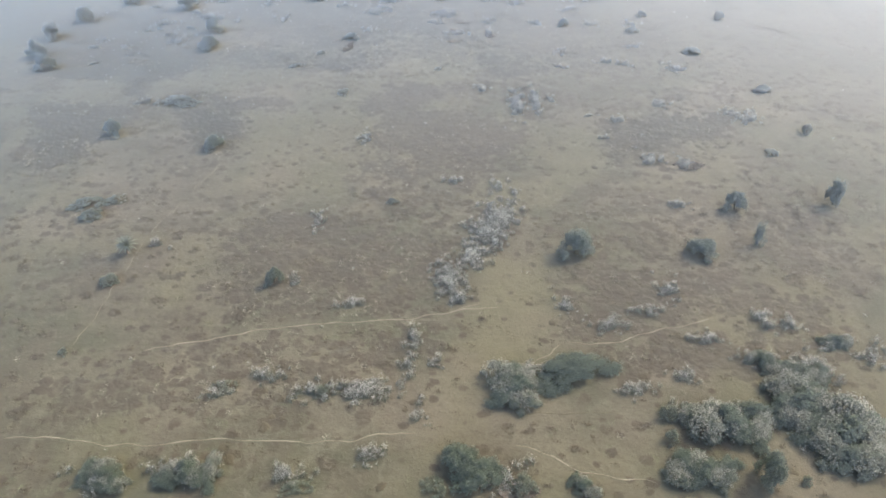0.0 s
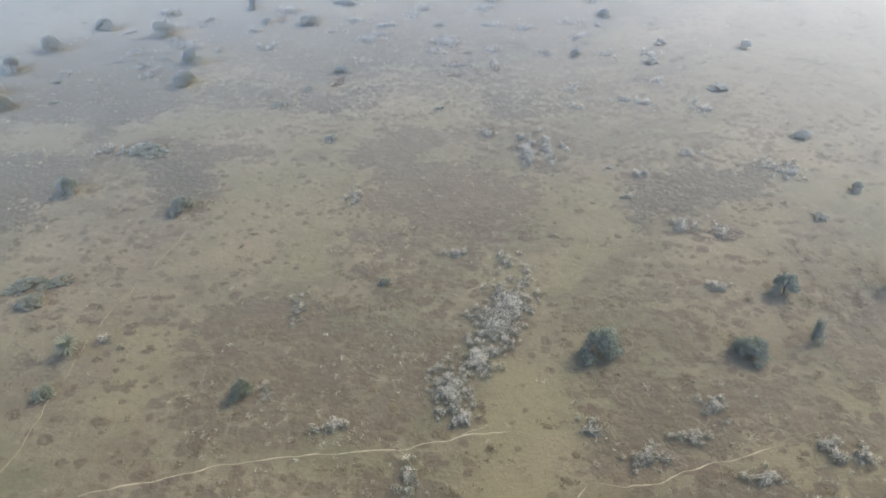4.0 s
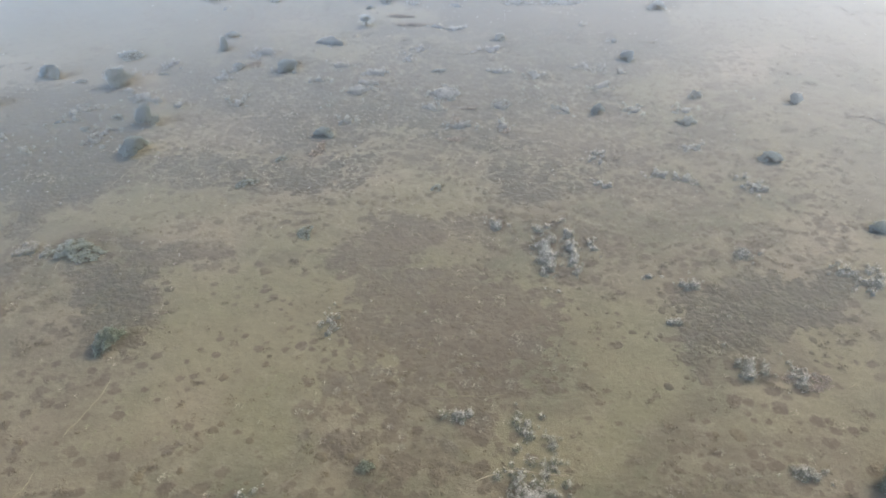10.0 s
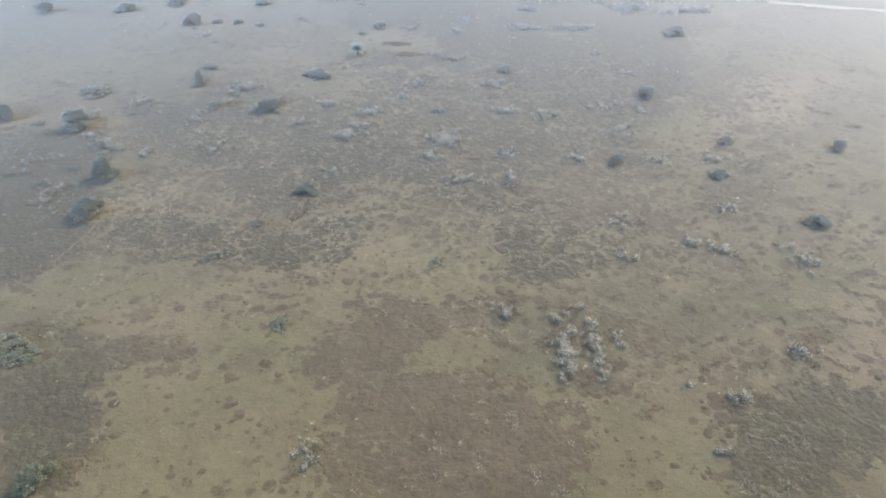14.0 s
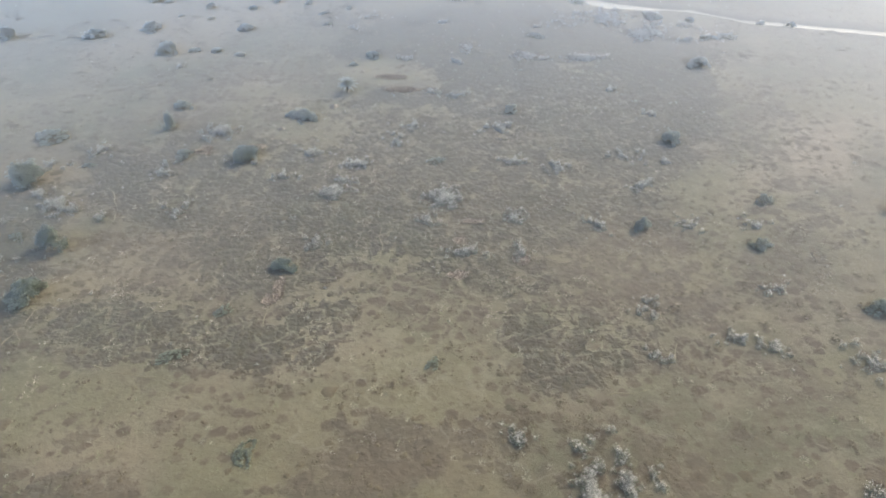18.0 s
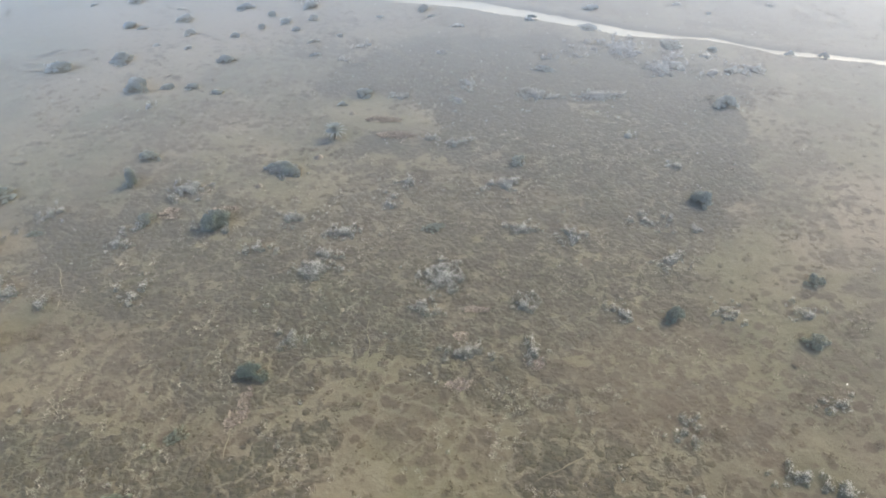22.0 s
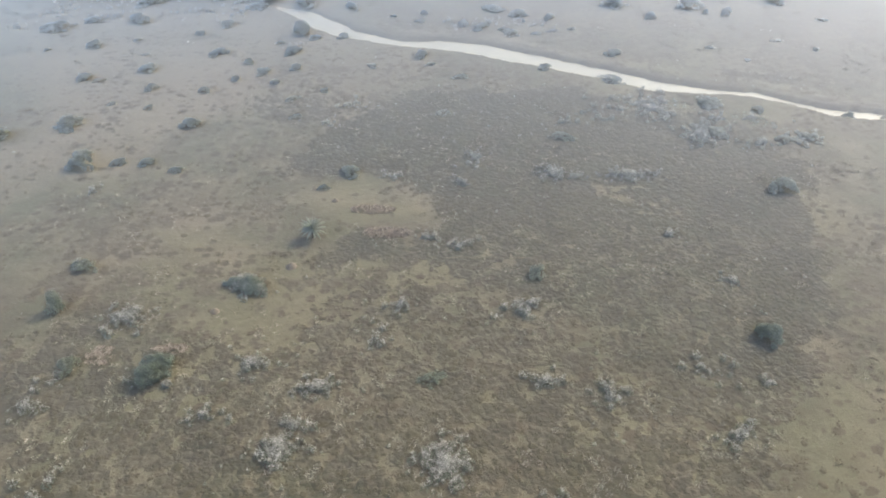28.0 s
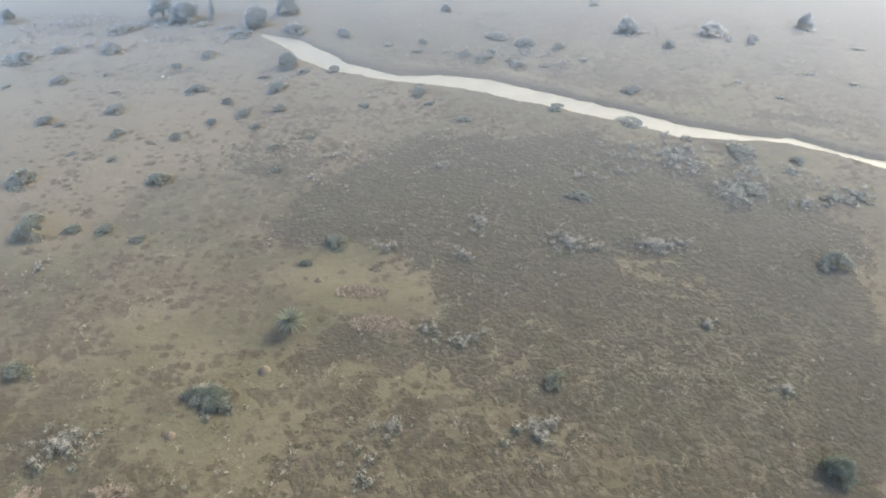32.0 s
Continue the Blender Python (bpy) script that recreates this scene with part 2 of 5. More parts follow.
M_MOSSY = tuft_material("green_tufts", (0.085, 0.095, 0.050), (0.120, 0.125, 0.070), (0.060, 0.065, 0.040))
M_STRAW = tuft_material("straw_tufts", (0.155, 0.133, 0.105), (0.190, 0.158, 0.137), (0.130, 0.111, 0.090))


def water_material():
    m, nt, bsdf = material("silty_water")
    bsdf.inputs["Roughness"].default_value = 0.12
    bsdf.inputs["Specular IOR Level"].default_value = 0.35
    where = nt.nodes.new("ShaderNodeTexCoord").outputs["Object"]
    ripple = noise_tex(nt, 1.2, 3.0, 0.6, where)
    silt = mixed(nt, ramp(nt, noise_tex(nt, 0.12, 4.0, 0.6, where), 0.35, 0.65), (0.21, 0.203, 0.16), (0.178, 0.172, 0.14))
    nt.links.new(silt, bsdf.inputs["Base Color"])
    b = node(nt, "ShaderNodeBump", Strength=0.12, Distance=0.05)
    nt.links.new(ripple, b.inputs["Height"])
    nt.links.new(b.outputs[0], bsdf.inputs["Normal"])
    haze_finish(nt, bsdf.outputs[0])
    return m


M_WATER = water_material()


# ---- the lie of the land ----
def lattice(ix, iy, seed):
    h = (ix * 374761393 + iy * 668265263 + seed * 1274126177) & 0xFFFFFFFF
    h = ((h ^ (h >> 13)) * 1103515245) & 0xFFFFFFFF
    return ((h ^ (h >> 16)) & 0xFFFFFF) / float(0xFFFFFF)


def value_noise(x, y, seed, octaves=3):
    total, weight, norm = 0.0, 1.0, 0.0
    for o in range(octaves):
        ix, iy = np.floor(x).astype(np.int64), np.floor(y).astype(np.int64)
        fx, fy = x - ix, y - iy
        fx, fy = fx * fx * (3 - 2 * fx), fy * fy * (3 - 2 * fy)
        a, b = lattice(ix, iy, seed + o), lattice(ix + 1, iy, seed + o)
        c, d = lattice(ix, iy + 1, seed + o), lattice(ix + 1, iy + 1, seed + o)
        total = total + weight * ((a * (1 - fx) + b * fx) * (1 - fy) + (c * (1 - fx) + d * fx) * fy)
        norm += weight
        weight, x, y = weight * 0.5, x * 2.03 + 5.1, y * 2.03 + 9.7
    return total / norm


def cracks(x, y, size, seed):
    """How near the borders of uneven cells lie: 0 on a border."""
    x, y = x / size, y / size
    ix, iy = np.floor(x).astype(np.int64), np.floor(y).astype(np.int64)
    one, two = np.full(np.shape(x), 9.0), np.full(np.shape(x), 9.0)
    for dx in (-1, 0, 1):
        for dy in (-1, 0, 1):
            px, py = ix + dx + lattice(ix + dx, iy + dy, seed), iy + dy + lattice(ix + dx, iy + dy, seed + 7)
            d = np.hypot(px - x, py - y)
            two = np.minimum(two, np.maximum(one, d))
            one = np.minimum(one, d)
    return two - one


def lanes(x, y):
    """Worn lanes between the scrub's cells: 0 in a lane, 1 in the scrub, with closed stretches."""
    bx, by = x + 3.2 * value_noise(x / 3, y / 3, 31), y + 3.2 * value_noise(x / 3, y / 3, 35)
    lane = 1 - smooth(0.03, 0.19, cracks(bx, by, 4.6, 33))
    lane = np.maximum(lane, 1 - smooth(0.02, 0.10, cracks(bx, by, 9.5, 37)))
    return 1 - lane * smooth(0.30, 0.46, value_noise(x / 11, y / 11, 39))


def inside(x, y, corners):
    """Metres inside (+) or outside (-) a field's outline."""
    best, odd = np.full(np.shape(x), 1e9), np.zeros(np.shape(x), bool)
    for (ax, ay), (bx, by) in zip(corners, corners[1:] + corners[:1]):
        ex, ey = bx - ax, by - ay
        s = np.clip(((x - ax) * ex + (y - ay) * ey) / (ex * ex + ey * ey), 0, 1)
        best = np.minimum(best, np.hypot(x - ax - s * ex, y - ay - s * ey))
        if ey:
            odd ^= ((ay > y) != (by > y)) & (x < ex * (y - ay) / ey + ax)
    return np.where(odd, best, -best)


def smooth(a, b, v):
    s = np.clip((v - a) / (b - a), 0, 1)
    return s * s * (3 - 2 * s)


FIELDS = {"brown": [], "dark": [], "pale": [], "bare": [], "net": []}

FULL = {"brown": 1.04, "dark": 1.06, "pale": 1.0, "bare": 1.0, "net": 1.0}


def field(cover, strength, *corners):
    FIELDS[cover].append((strength, list(corners)))


field("brown", 0.6, (-31, 91), (-21, 91), (-16, 91), (-13, 88), (0, 86), (1, 77), (-2, 69), (-5, 67), (-15, 67), (-24, 65), (-31, 73), (-27, 77), (-33, 79), (-32, 85))
field("brown", 0.6, (-5, 65), (0, 66), (1, 64), (0, 59), (-5, 57), (-5, 53), (-10, 52), (-17, 53), (-27, 53), (-44, 52), (-46, 58), (-37, 62), (-30, 61), (-23, 62), (-14, 65))
field("brown", 0.65, (-46, 57), (-36, 61), (-23, 59), (-5, 56), (-5, 51), (-43, 51))
field("brown", 0.35, (-63, 90), (-56, 93), (-44, 86), (-42, 77), (-47, 73), (-56, 77))
field("brown", 0.68, (16, 78), (23, 79), (29, 76), (39, 77), (42, 73), (52, 69), (49, 64), (39, 65), (34, 68), (28, 65), (20, 62), (14, 63), (13, 67))
field("brown", 0.8, (19, 61), (33, 65), (49, 62), (43, 59), (33, 56), (24, 54), (19, 57))
field("brown", 0.45, (43, 94), (66, 97), (53, 71), (44, 74), (40, 79))
field("dark", 0.7, (-82, 128), (-73, 132), (-62, 130), (-57, 126), (-63, 110), (-62, 105), (-69, 102))
field("dark", 0.75, (-50, 130), (-40, 127), (-38, 120), (-37, 112), (-38, 108), (-43, 108), (-47, 118))
field("dark", 0.92, (-85, 179), (-75, 178), (-62, 176), (-54, 171), (-52, 160), (-54, 153), (-53, 148), (-57, 144), (-62, 142), (-60, 136), (-61, 131))
field("dark", 0.82, (-54, 155), (-43, 156), (-31, 156), (-21, 157), (-13, 155), (-14, 148), (-17, 144), (-27, 145), (-33, 145), (-39, 147), (-48, 150))
field("bare", 0.4, (-52, 164), (-46, 169), (-37, 171), (-34, 160), (-43, 156), (-50, 156))
field("dark", 0.65, (-58, 196), (-40, 199), (-26, 193), (-9, 185), (-2, 173), (-8, 164), (-21, 158), (-32, 158), (-38, 173), (-52, 178))
field("dark", 0.65, (6, 156), (17, 158), (29, 155), (26, 143), (25, 148), (15, 142), (8, 141), (7, 148))
field("pale", 0.6, (-13, 153), (-8, 156), (2, 153), (7, 146), (10, 141), (7, 139), (-7, 140), (-12, 137), (-15, 136), (-28, 140), (-35, 145), (-27, 144), (-16, 143))
field("pale", 0.55, (-54, 143), (-48, 149), (-35, 144), (-15, 136), (-11, 132), (-17, 128), (-30, 132), (-47, 136), (-56, 137), (-61, 142))
field("brown", 0.75, (-8, 139), (4, 139), (5, 134), (4, 132), (-7, 132), (-10, 134))
field("brown", 0.95, (-11, 124), (-5, 127), (6, 126), (12, 125), (14, 121), (14, 112), (14, 109), (7, 108), (-12, 108), (-13, 113), (-12, 117))
field("brown", 0.62, (-15, 108), (14, 108), (14, 104), (7, 102), (-5, 100), (-17, 101), (-16, 103))
field("brown", 0.55, (-17, 101), (7, 101), (6, 95), (-16, 95))
field("dark", 0.85, (-52, 127), (-40, 127), (-38, 121), (-39, 116), (-47, 117), (-49, 120))
field("brown", 0.45, (-47, 116), (-39, 116), (-37, 109), (-40, 107), (-42, 101), (-44, 97), (-45, 102), (-43, 108))
field("dark", 0.5, (-54, 135), (-47, 134), (-37, 132), (-35, 128), (-51, 128))
field("pale", 0.6, (-40, 126), (-17, 127), (-13, 121), (-14, 113), (-15, 108), (-17, 101), (-16, 95), (-38, 95), (-36, 103), (-36, 109), (-36, 117))
field("pale", 0.5, (16, 121), (28, 121), (29, 117), (24, 112), (25, 106), (19, 103), (14, 108))
field("pale", 0.5, (38, 106), (50, 110), (45, 98), (29, 98))
field("dark", 0.74, (30, 122), (38, 123), (47, 126), (60, 128), (52, 113), (46, 113), (39, 108), (34, 109), (29, 105), (28, 108), (27, 112), (24, 113), (29, 117))
field("brown", 0.35, (43, 139), (64, 137), (60, 128), (41, 126))
field("dark", 0.62, (-63, 201), (-46, 203), (-27, 203), (-16, 197), (0, 199), (11, 197), (25, 195), (39, 197), (37, 183), (33, 175), (25, 175), (17, 170), (8, 161), (-1, 162), (-10, 166), (-17, 172), (-28, 175), (-37, 174), (-45, 175), (-55, 180))
field("dark", 0.85, (-31, 189), (-12, 190), (-8, 176), (-10, 168), (-13, 164), (-19, 162), (-22, 170), (-27, 175))
field("dark", 0.8, (-12, 172), (-1, 171), (9, 166), (7, 161), (-6, 164))
field("dark", 0.82, (-52, 158), (-39, 160), (-32, 158), (-23, 154), (-22, 151), (-30, 150), (-27, 146), (-22, 145), (-23, 144), (-27, 144), (-34, 146), (-40, 147), (-46, 149), (-48, 150))
field("dark", 0.78, (-23, 158), (-15, 161), (-10, 162), (-12, 154), (-14, 152), (-21, 149), (-22, 153))
field("bare", 0.35, (-52, 173), (-36, 173), (-27, 166), (-26, 160), (-39, 160), (-49, 160))
field("dark", 0.78, (7, 158), (19, 158), (22, 152), (25, 148), (18, 143), (10, 141), (7, 143), (7, 148), (6, 152))
field("brown", 0.6, (14, 175), (33, 175), (39, 168), (37, 161), (27, 158), (15, 159))
field("brown", 0.35, (28, 158), (39, 152), (48, 147), (44, 140), (27, 142))
field("pale", 0.6, (-28, 213), (-14, 213), (-15, 206), (-25, 203), (-33, 205))
field("pale", 0.5, (43, 197), (57, 195), (51, 175), (40, 168), (36, 176))
field("bare", 0.9, (64, 210), (80, 212), (69, 189), (59, 190), (58, 197))
field("dark", 0.88, (-17, 266), (-6, 277), (13, 276), (30, 278), (35, 271), (43, 265), (53, 269), (61, 259), (65, 246), (62, 237), (56, 226), (56, 217), (45, 194), (23, 194), (20, 203), (11, 208), (4, 210), (-1, 217), (-5, 217), (-10, 218), (-18, 218), (-18, 224), (-12, 227), (-4, 224), (-1, 228), (-1, 232), (-7, 239), (-15, 243), (-22, 242), (-27, 244), (-25, 253))
field("dark", 0.55, (-10, 215), (4, 210), (11, 208), (20, 203), (23, 194), (-30, 194), (-26, 200), (-22, 201), (-14, 208), (-18, 213))
field("pale", 0.95, (-19, 240), (-12, 239), (-7, 235), (-1, 233), (-1, 231), (-3, 230), (-12, 228), (-17, 230), (-21, 233))
field("pale", 0.8, (27, 239), (32, 239), (34, 236), (37, 235), (39, 231), (32, 229), (26, 233))
field("pale", 0.6, (23, 226), (27, 226), (28, 225), (24, 224))
field("pale", 0.7, (-42, 225), (-35, 227), (-29, 225), (-28, 221), (-38, 218))
field("pale", 0.6, (-31, 206), (-23, 209), (-17, 207), (-18, 203), (-24, 202))
field("dark", 0.6, (-51, 209), (-44, 210), (-38, 209), (-36, 205), (-40, 201), (-47, 200))
field("dark", 0.5, (-38, 274), (-24, 276), (-18, 267), (-25, 257), (-31, 261), (-39, 267))
field("bare", 0.7, (-95, 297), (-48, 307), (-33, 281), (-39, 269), (-47, 259), (-63, 252), (-73, 254))
field("dark", 0.9, (62, 289), (77, 284), (79, 277), (62, 284))
field("brown", 0.3, (-64, 235), (-49, 238), (-25, 236), (-22, 228), (-37, 226), (-50, 221), (-55, 217))
field("pale", 0.9, (5, 78), (16, 81), (15, 67), (12, 59), (3, 52), (1, 42), (-2, 43), (-1, 54), (2, 61))
field("pale", 0.7, (10, 47), (24, 47), (22, 42), (12, 42))
field("pale", 0.8, (47, 57), (51, 57), (48, 51), (44, 52))
field("pale", 0.8, (30, 45), (39, 46), (43, 42), (42, 41), (28, 41))
field("dark", 0.95, (-85, 180), (-72, 176), (-52, 158), (-52, 149), (-56, 143), (-66, 141))
field("brown", 0.35, (-58, 235), (-45, 234), (-40, 211), (-48, 211))
field("brown", 0.5, (-56, 175), (-30, 176), (17, 172), (40, 172), (38, 157), (28, 145), (6, 145), (6, 152), (-9, 153), (-13, 149), (-21, 149), (-45, 158))
field("brown", 0.42, (-43, 199), (-10, 202), (38, 196), (31, 158), (28, 153), (6, 156), (-13, 155), (-34, 158))
field("brown", 0.4, (-19, 224), (2, 224), (52, 224), (44, 195), (11, 197), (-16, 197), (-28, 201))
field("brown", 0.4, (-55, 217), (-38, 218), (-25, 217), (-14, 209), (-22, 201), (-30, 194), (-44, 194))
field("brown", 0.35, (-42, 292), (14, 289), (30, 281), (-6, 277), (-18, 267), (-38, 274))
field("brown", 0.35, (-12, 97), (1, 97), (1, 86), (-13, 88))
field("brown", 0.35, (18, 94), (43, 94), (39, 77), (23, 79))
field("dark", 0.95, (-65, 202), (-57, 200), (-40, 187), (-42, 184), (-51, 190), (-61, 196))
field("brown", 0.75, (-47, 133), (-32, 134), (-28, 130), (-29, 125), (-43, 125))
field("brown", 0.42, (-49, 145), (-24, 143), (-19, 138), (-22, 132), (-32, 134), (-44, 135))
field("brown", 0.88, (-12, 142), (-5, 141), (1, 138), (0, 133), (-5, 127), (-10, 125), (-17, 125), (-18, 130), (-12, 134))
field("brown", 0.6, (1, 138), (11, 138), (10, 134), (1, 135))
field("brown", 0.65, (7, 161), (30, 157), (26, 145), (15, 143), (7, 147))
field("brown", 0.5, (-10, 151), (6, 150), (7, 143), (-1, 145), (-9, 143))
field("brown", 0.4, (14, 138), (27, 139), (31, 133), (23, 126), (18, 126))
field("brown", 0.5, (44, 137), (50, 138), (45, 127), (41, 128))
field("brown", 0.72, (3, 186), (24, 186), (37, 178), (32, 159), (0, 159), (2, 172))
field("brown", 0.6, (-49, 171), (-37, 173), (-27, 173), (-21, 165), (-24, 159), (-43, 159))
field("bare", 0.25, (-48, 171), (-29, 173), (-27, 161), (-42, 161))
field("dark", 0.9, (-30, 180), (-20, 186), (-10, 186), (1, 178), (0, 168), (-7, 165), (-15, 165), (-21, 169))
field("dark", 0.75, (-62, 197), (-48, 199), (-43, 190), (-46, 182), (-52, 178))
field("dark", 0.6, (1, 171), (8, 168), (19, 165), (18, 159), (7, 159), (0, 165))
field("net", 0.95, (-24, 170), (-6, 172), (14, 160), (28, 158), (24, 146), (8, 142), (-8, 140), (-26, 146))
field("net", 0.6, (-52, 146), (-26, 146), (-24, 160), (-40, 172), (-54, 168))
field("net", 0.45, (-40, 206), (20, 212), (40, 200), (36, 165), (14, 158), (-24, 166), (-50, 178))
field("net", 0.5, (-46, 62), (-12, 64), (-2, 56), (-4, 42), (-46, 42))
field("bare", 0.45, (-109, 325), (-46, 325), (-20, 304), (0, 294), (0, 281), (-19, 269), (-34, 267), (-47, 259), (-74, 255), (-95, 290))
field("brown", 0.4, (70, 320), (118, 330), (90, 272), (66, 277))
field("dark", 0.95, (-96, 186), (-60, 190), (-54, 170), (-52, 154), (-70, 143), (-84, 141), (-96, 160))
field("dark", 0.6, (-125, 350), (-48, 350), (-46, 332), (-66, 327), (-110, 330))
field("brown", 0.4, (-28, 345), (-14, 314), (20, 304), (52, 285), (62, 300), (64, 345))
field("brown", 0.42, (-15, 162), (10, 161), (10, 146), (-11, 145))
field("brown", 0.38, (50, 217), (68, 224), (69, 206), (68, 188), (54, 159), (33, 157))
field("net", 0.45, (-16, 192), (38, 192), (50, 226), (-2, 228))


def covers(x, y):
    """Brown grass, dark scrub, pale turf and bare soil at places of the plan, 0 to 1."""
    wx = x + 5 * (value_noise(x / 9, y / 9, 11) - 0.5) + 5 * (value_noise(x / 2.2, y / 2.2, 12) - 0.5)
    wy = y + 5 * (value_noise(x / 9, y / 9, 13) - 0.5) + 4 * (value_noise(x / 2.2, y / 2.2, 14) - 0.5)
    out = {}
    for cover, fields in FIELDS.items():
        amount = np.zeros(np.shape(x))
        for strength, corners in fields:
            amount = np.maximum(amount, strength * FULL[cover] * smooth(-3.0, 3.6, inside(wx, wy, corners)))
        out[cover] = amount
    return out


STREAM = [(-300, 521.1, -3), (-120, 401.1, -3), (-60, 346.1, -3), (-48, 334.1, -2.0), (-43, 329.6, 0.6), (-36, 324.9, 1.5), (-29, 316.4, 2.4), (-23, 310, 1.8), (-10, 303.9, 1.1), (0, 302.7, 1.7),
          (10, 299.7, 2.4), (18.5, 294.7, 2.4), (28, 289.3, 2.1), (38, 284.1, 1.6), (46.5, 278.6, 1.7), (56, 275.9, 1.0), (60, 275.5, 0.0), (65.5, 274.3, 0.45), (71.5, 270.3, 0.5),
          (78, 265.9, 0.7), (85, 264.3, 0.8), (110, 257.1, 1.0), (180, 241.1, 2), (400, 201.1, 2)]


def stream_side(x, y):
    """Metres from the stream's middle line (+ on its far side) and its half width there."""
    best, side, half = np.full(np.shape(x), 1e9), np.ones(np.shape(x)), np.full(np.shape(x), 2.0)
    for (ax, ay, aw), (bx, by, bw) in zip(STREAM, STREAM[1:]):
        ex, ey = bx - ax, by - ay
        s = np.clip(((x - ax) * ex + (y - ay) * ey) / (ex * ex + ey * ey), 0, 1)
        d = np.hypot(x - ax - s * ex, y - ay - s * ey)
        near = d < best
        side = np.where(near, np.sign(ex * (y - ay) - ey * (x - ax)), side)
        half = np.where(near, aw + s * (bw - aw), half)
        best = np.minimum(best, d)
    return best * side, 1.22 * half


def land(x, y):
    """The ground's height."""
    x, y = np.asarray(x, float), np.asarray(y, float)
    h = 0.5 * (value_noise(x / 22, y / 22, 3, 2) - 0.5) + 0.22 * (value_noise(x / 3.1, y / 3.1, 5, 3) - 0.5)
    d, half = stream_side(x, y)
    edge = half + 1.3 * (value_noise(x / 5, y / 5, 21, 3) - 0.5) + 0.7 * (value_noise(x / 1.3, y / 1.3, 22, 2) - 0.5)
    bed = 1 - smooth(-0.6, 1.3, np.abs(d) - edge)
    lip = np.where(d > 0, 0.28 * smooth(0.2, 1.4, d - edge) * (1 - smooth(2, 9, d - edge)), 0.06 * smooth(0.6, 1.6, -d - edge) * (1 - smooth(2, 8, -d - edge)))
    return h * (1 - bed) + lip - 1.0 * bed


def steps(low, high, step, far):
    inner = list(np.arange(low, high + 0.01, step))
    out = [step * 1.6 ** k for k in range(1, 40)]
    reach = np.cumsum(out)
    reach = reach[reach < far]
    return np.array([low - v for v in reach[::-1]] + inner + [high + v for v in reach])


def mesh_from(name, verts, faces, mat, smooth_shade=False):
    """A mesh from arrays of places and of faces that all have as many corners."""
    me = bpy.data.meshes.new(name)
    verts, faces = np.asarray(verts, np.float32), np.asarray(faces, np.int32)
    me.vertices.add(len(verts))
    me.vertices.foreach_set("co", verts.ravel())
    k = faces.shape[1]
    me.loops.add(faces.size)
    me.loops.foreach_set("vertex_index", faces.ravel())
    me.polygons.add(len(faces))
    me.polygons.foreach_set("loop_start", np.arange(len(faces), dtype=np.int32) * k)
    me.polygons.foreach_set("loop_total", np.full(len(faces), k, np.int32))
    if smooth_shade:
        me.polygons.foreach_set("use_smooth", np.ones(len(faces), bool))
    me.materials.append(mat)
    me.update(calc_edges=True)
    return me


def paint(me, name, values):
    me.attributes.new(name, "FLOAT", "POINT").data.foreach_set("value", np.asarray(values, np.float32))


line = np.array([(x, y) for x, y, _ in STREAM], float)
way = np.gradient(line, axis=0)
way /= np.linalg.norm(way, axis=1)[:, None]
across = np.stack([-way[:, 1], way[:, 0]], 1) * 5.5
strip = np.concatenate([np.c_[line - across, np.full(len(line), -0.42)], np.c_[line + across, np.full(len(line), -0.42)]])
k, n = np.arange(len(line) - 1), len(line)
tagged(new("water", mesh_from("water", strip, np.stack([k, k + 1, k + 1 + n, k + n], 1), M_WATER)),
       "pale silty stream water between low earth banks", "water", kind="structure")


TRODDEN = np.zeros((560, 660), bool)  # half-metre cells of the plan that a path crosses


def trail(width, points, mat=M_TRAIL):
    """A trodden path, laid just over the turf."""
    pts = np.array(points, float)
    steps_to = np.r_[0, np.cumsum(np.linalg.norm(np.diff(pts, axis=0), axis=1))]
    s = np.arange(0, steps_to[-1], 0.3)
    x, y = np.interp(s, steps_to, pts[:, 0]), np.interp(s, steps_to, pts[:, 1])
    kernel = np.ones(9) / 9
    x, y = np.convolve(np.pad(x, 4, "edge"), kernel, "valid"), np.convolve(np.pad(y, 4, "edge"), kernel, "valid")
    tx, ty = np.gradient(x), np.gradient(y)
    length = np.hypot(tx, ty) + 1e-9
    nx, ny = -ty / length, tx / length
    for ox in (-0.4, 0, 0.4):
        for oy in (-0.4, 0, 0.4):
            TRODDEN[np.clip(((x + ox + 140) * 2).astype(int), 0, 559), np.clip(((y + oy + 0) * 2 - 60).astype(int), 0, 659)] = True
    sway = 0.9 * (value_noise(s / 2.3, s * 0, 51) - 0.5)
    wide = 0.21 * width * (0.25 + 0.9 * value_noise(s / 1.1, s * 0 + 3, 52)) * np.minimum(1, np.minimum(s + 0.3, s[-1] - s + 0.3) / 2)
    if mat is M_FAINT:
        wide = np.maximum(0.002, 0.9 * wide * smooth(0.34, 0.52, value_noise(s / 2.8 + pts[0, 0], s * 0 + 7, 53)))
    rows = []
    for u in (-1.0, -0.4, 0.4, 1.0):
        px, py = x + nx * (sway + u * wide), y + ny * (sway + u * wide)
        rows.append(np.stack([px, py, land(px, py) + np.minimum(0.05, wide) * (1.0 if abs(u) < 0.9 else 0.2) + 0.004], 1))
    verts, m = np.concatenate(rows), len(s)
    k = np.arange(m - 1)
    faces = np.concatenate([np.stack([j * m + k, j * m + k + 1, (j + 1) * m + k + 1, (j + 1) * m + k], 1) for j in range(3)])
    tagged(new("trail", mesh_from("trail", verts, faces, mat, True)), "narrow pale trodden earth path through dry grass" if mat is M_TRAIL else "faint trodden grass track through scrub", "path", kind="structure")


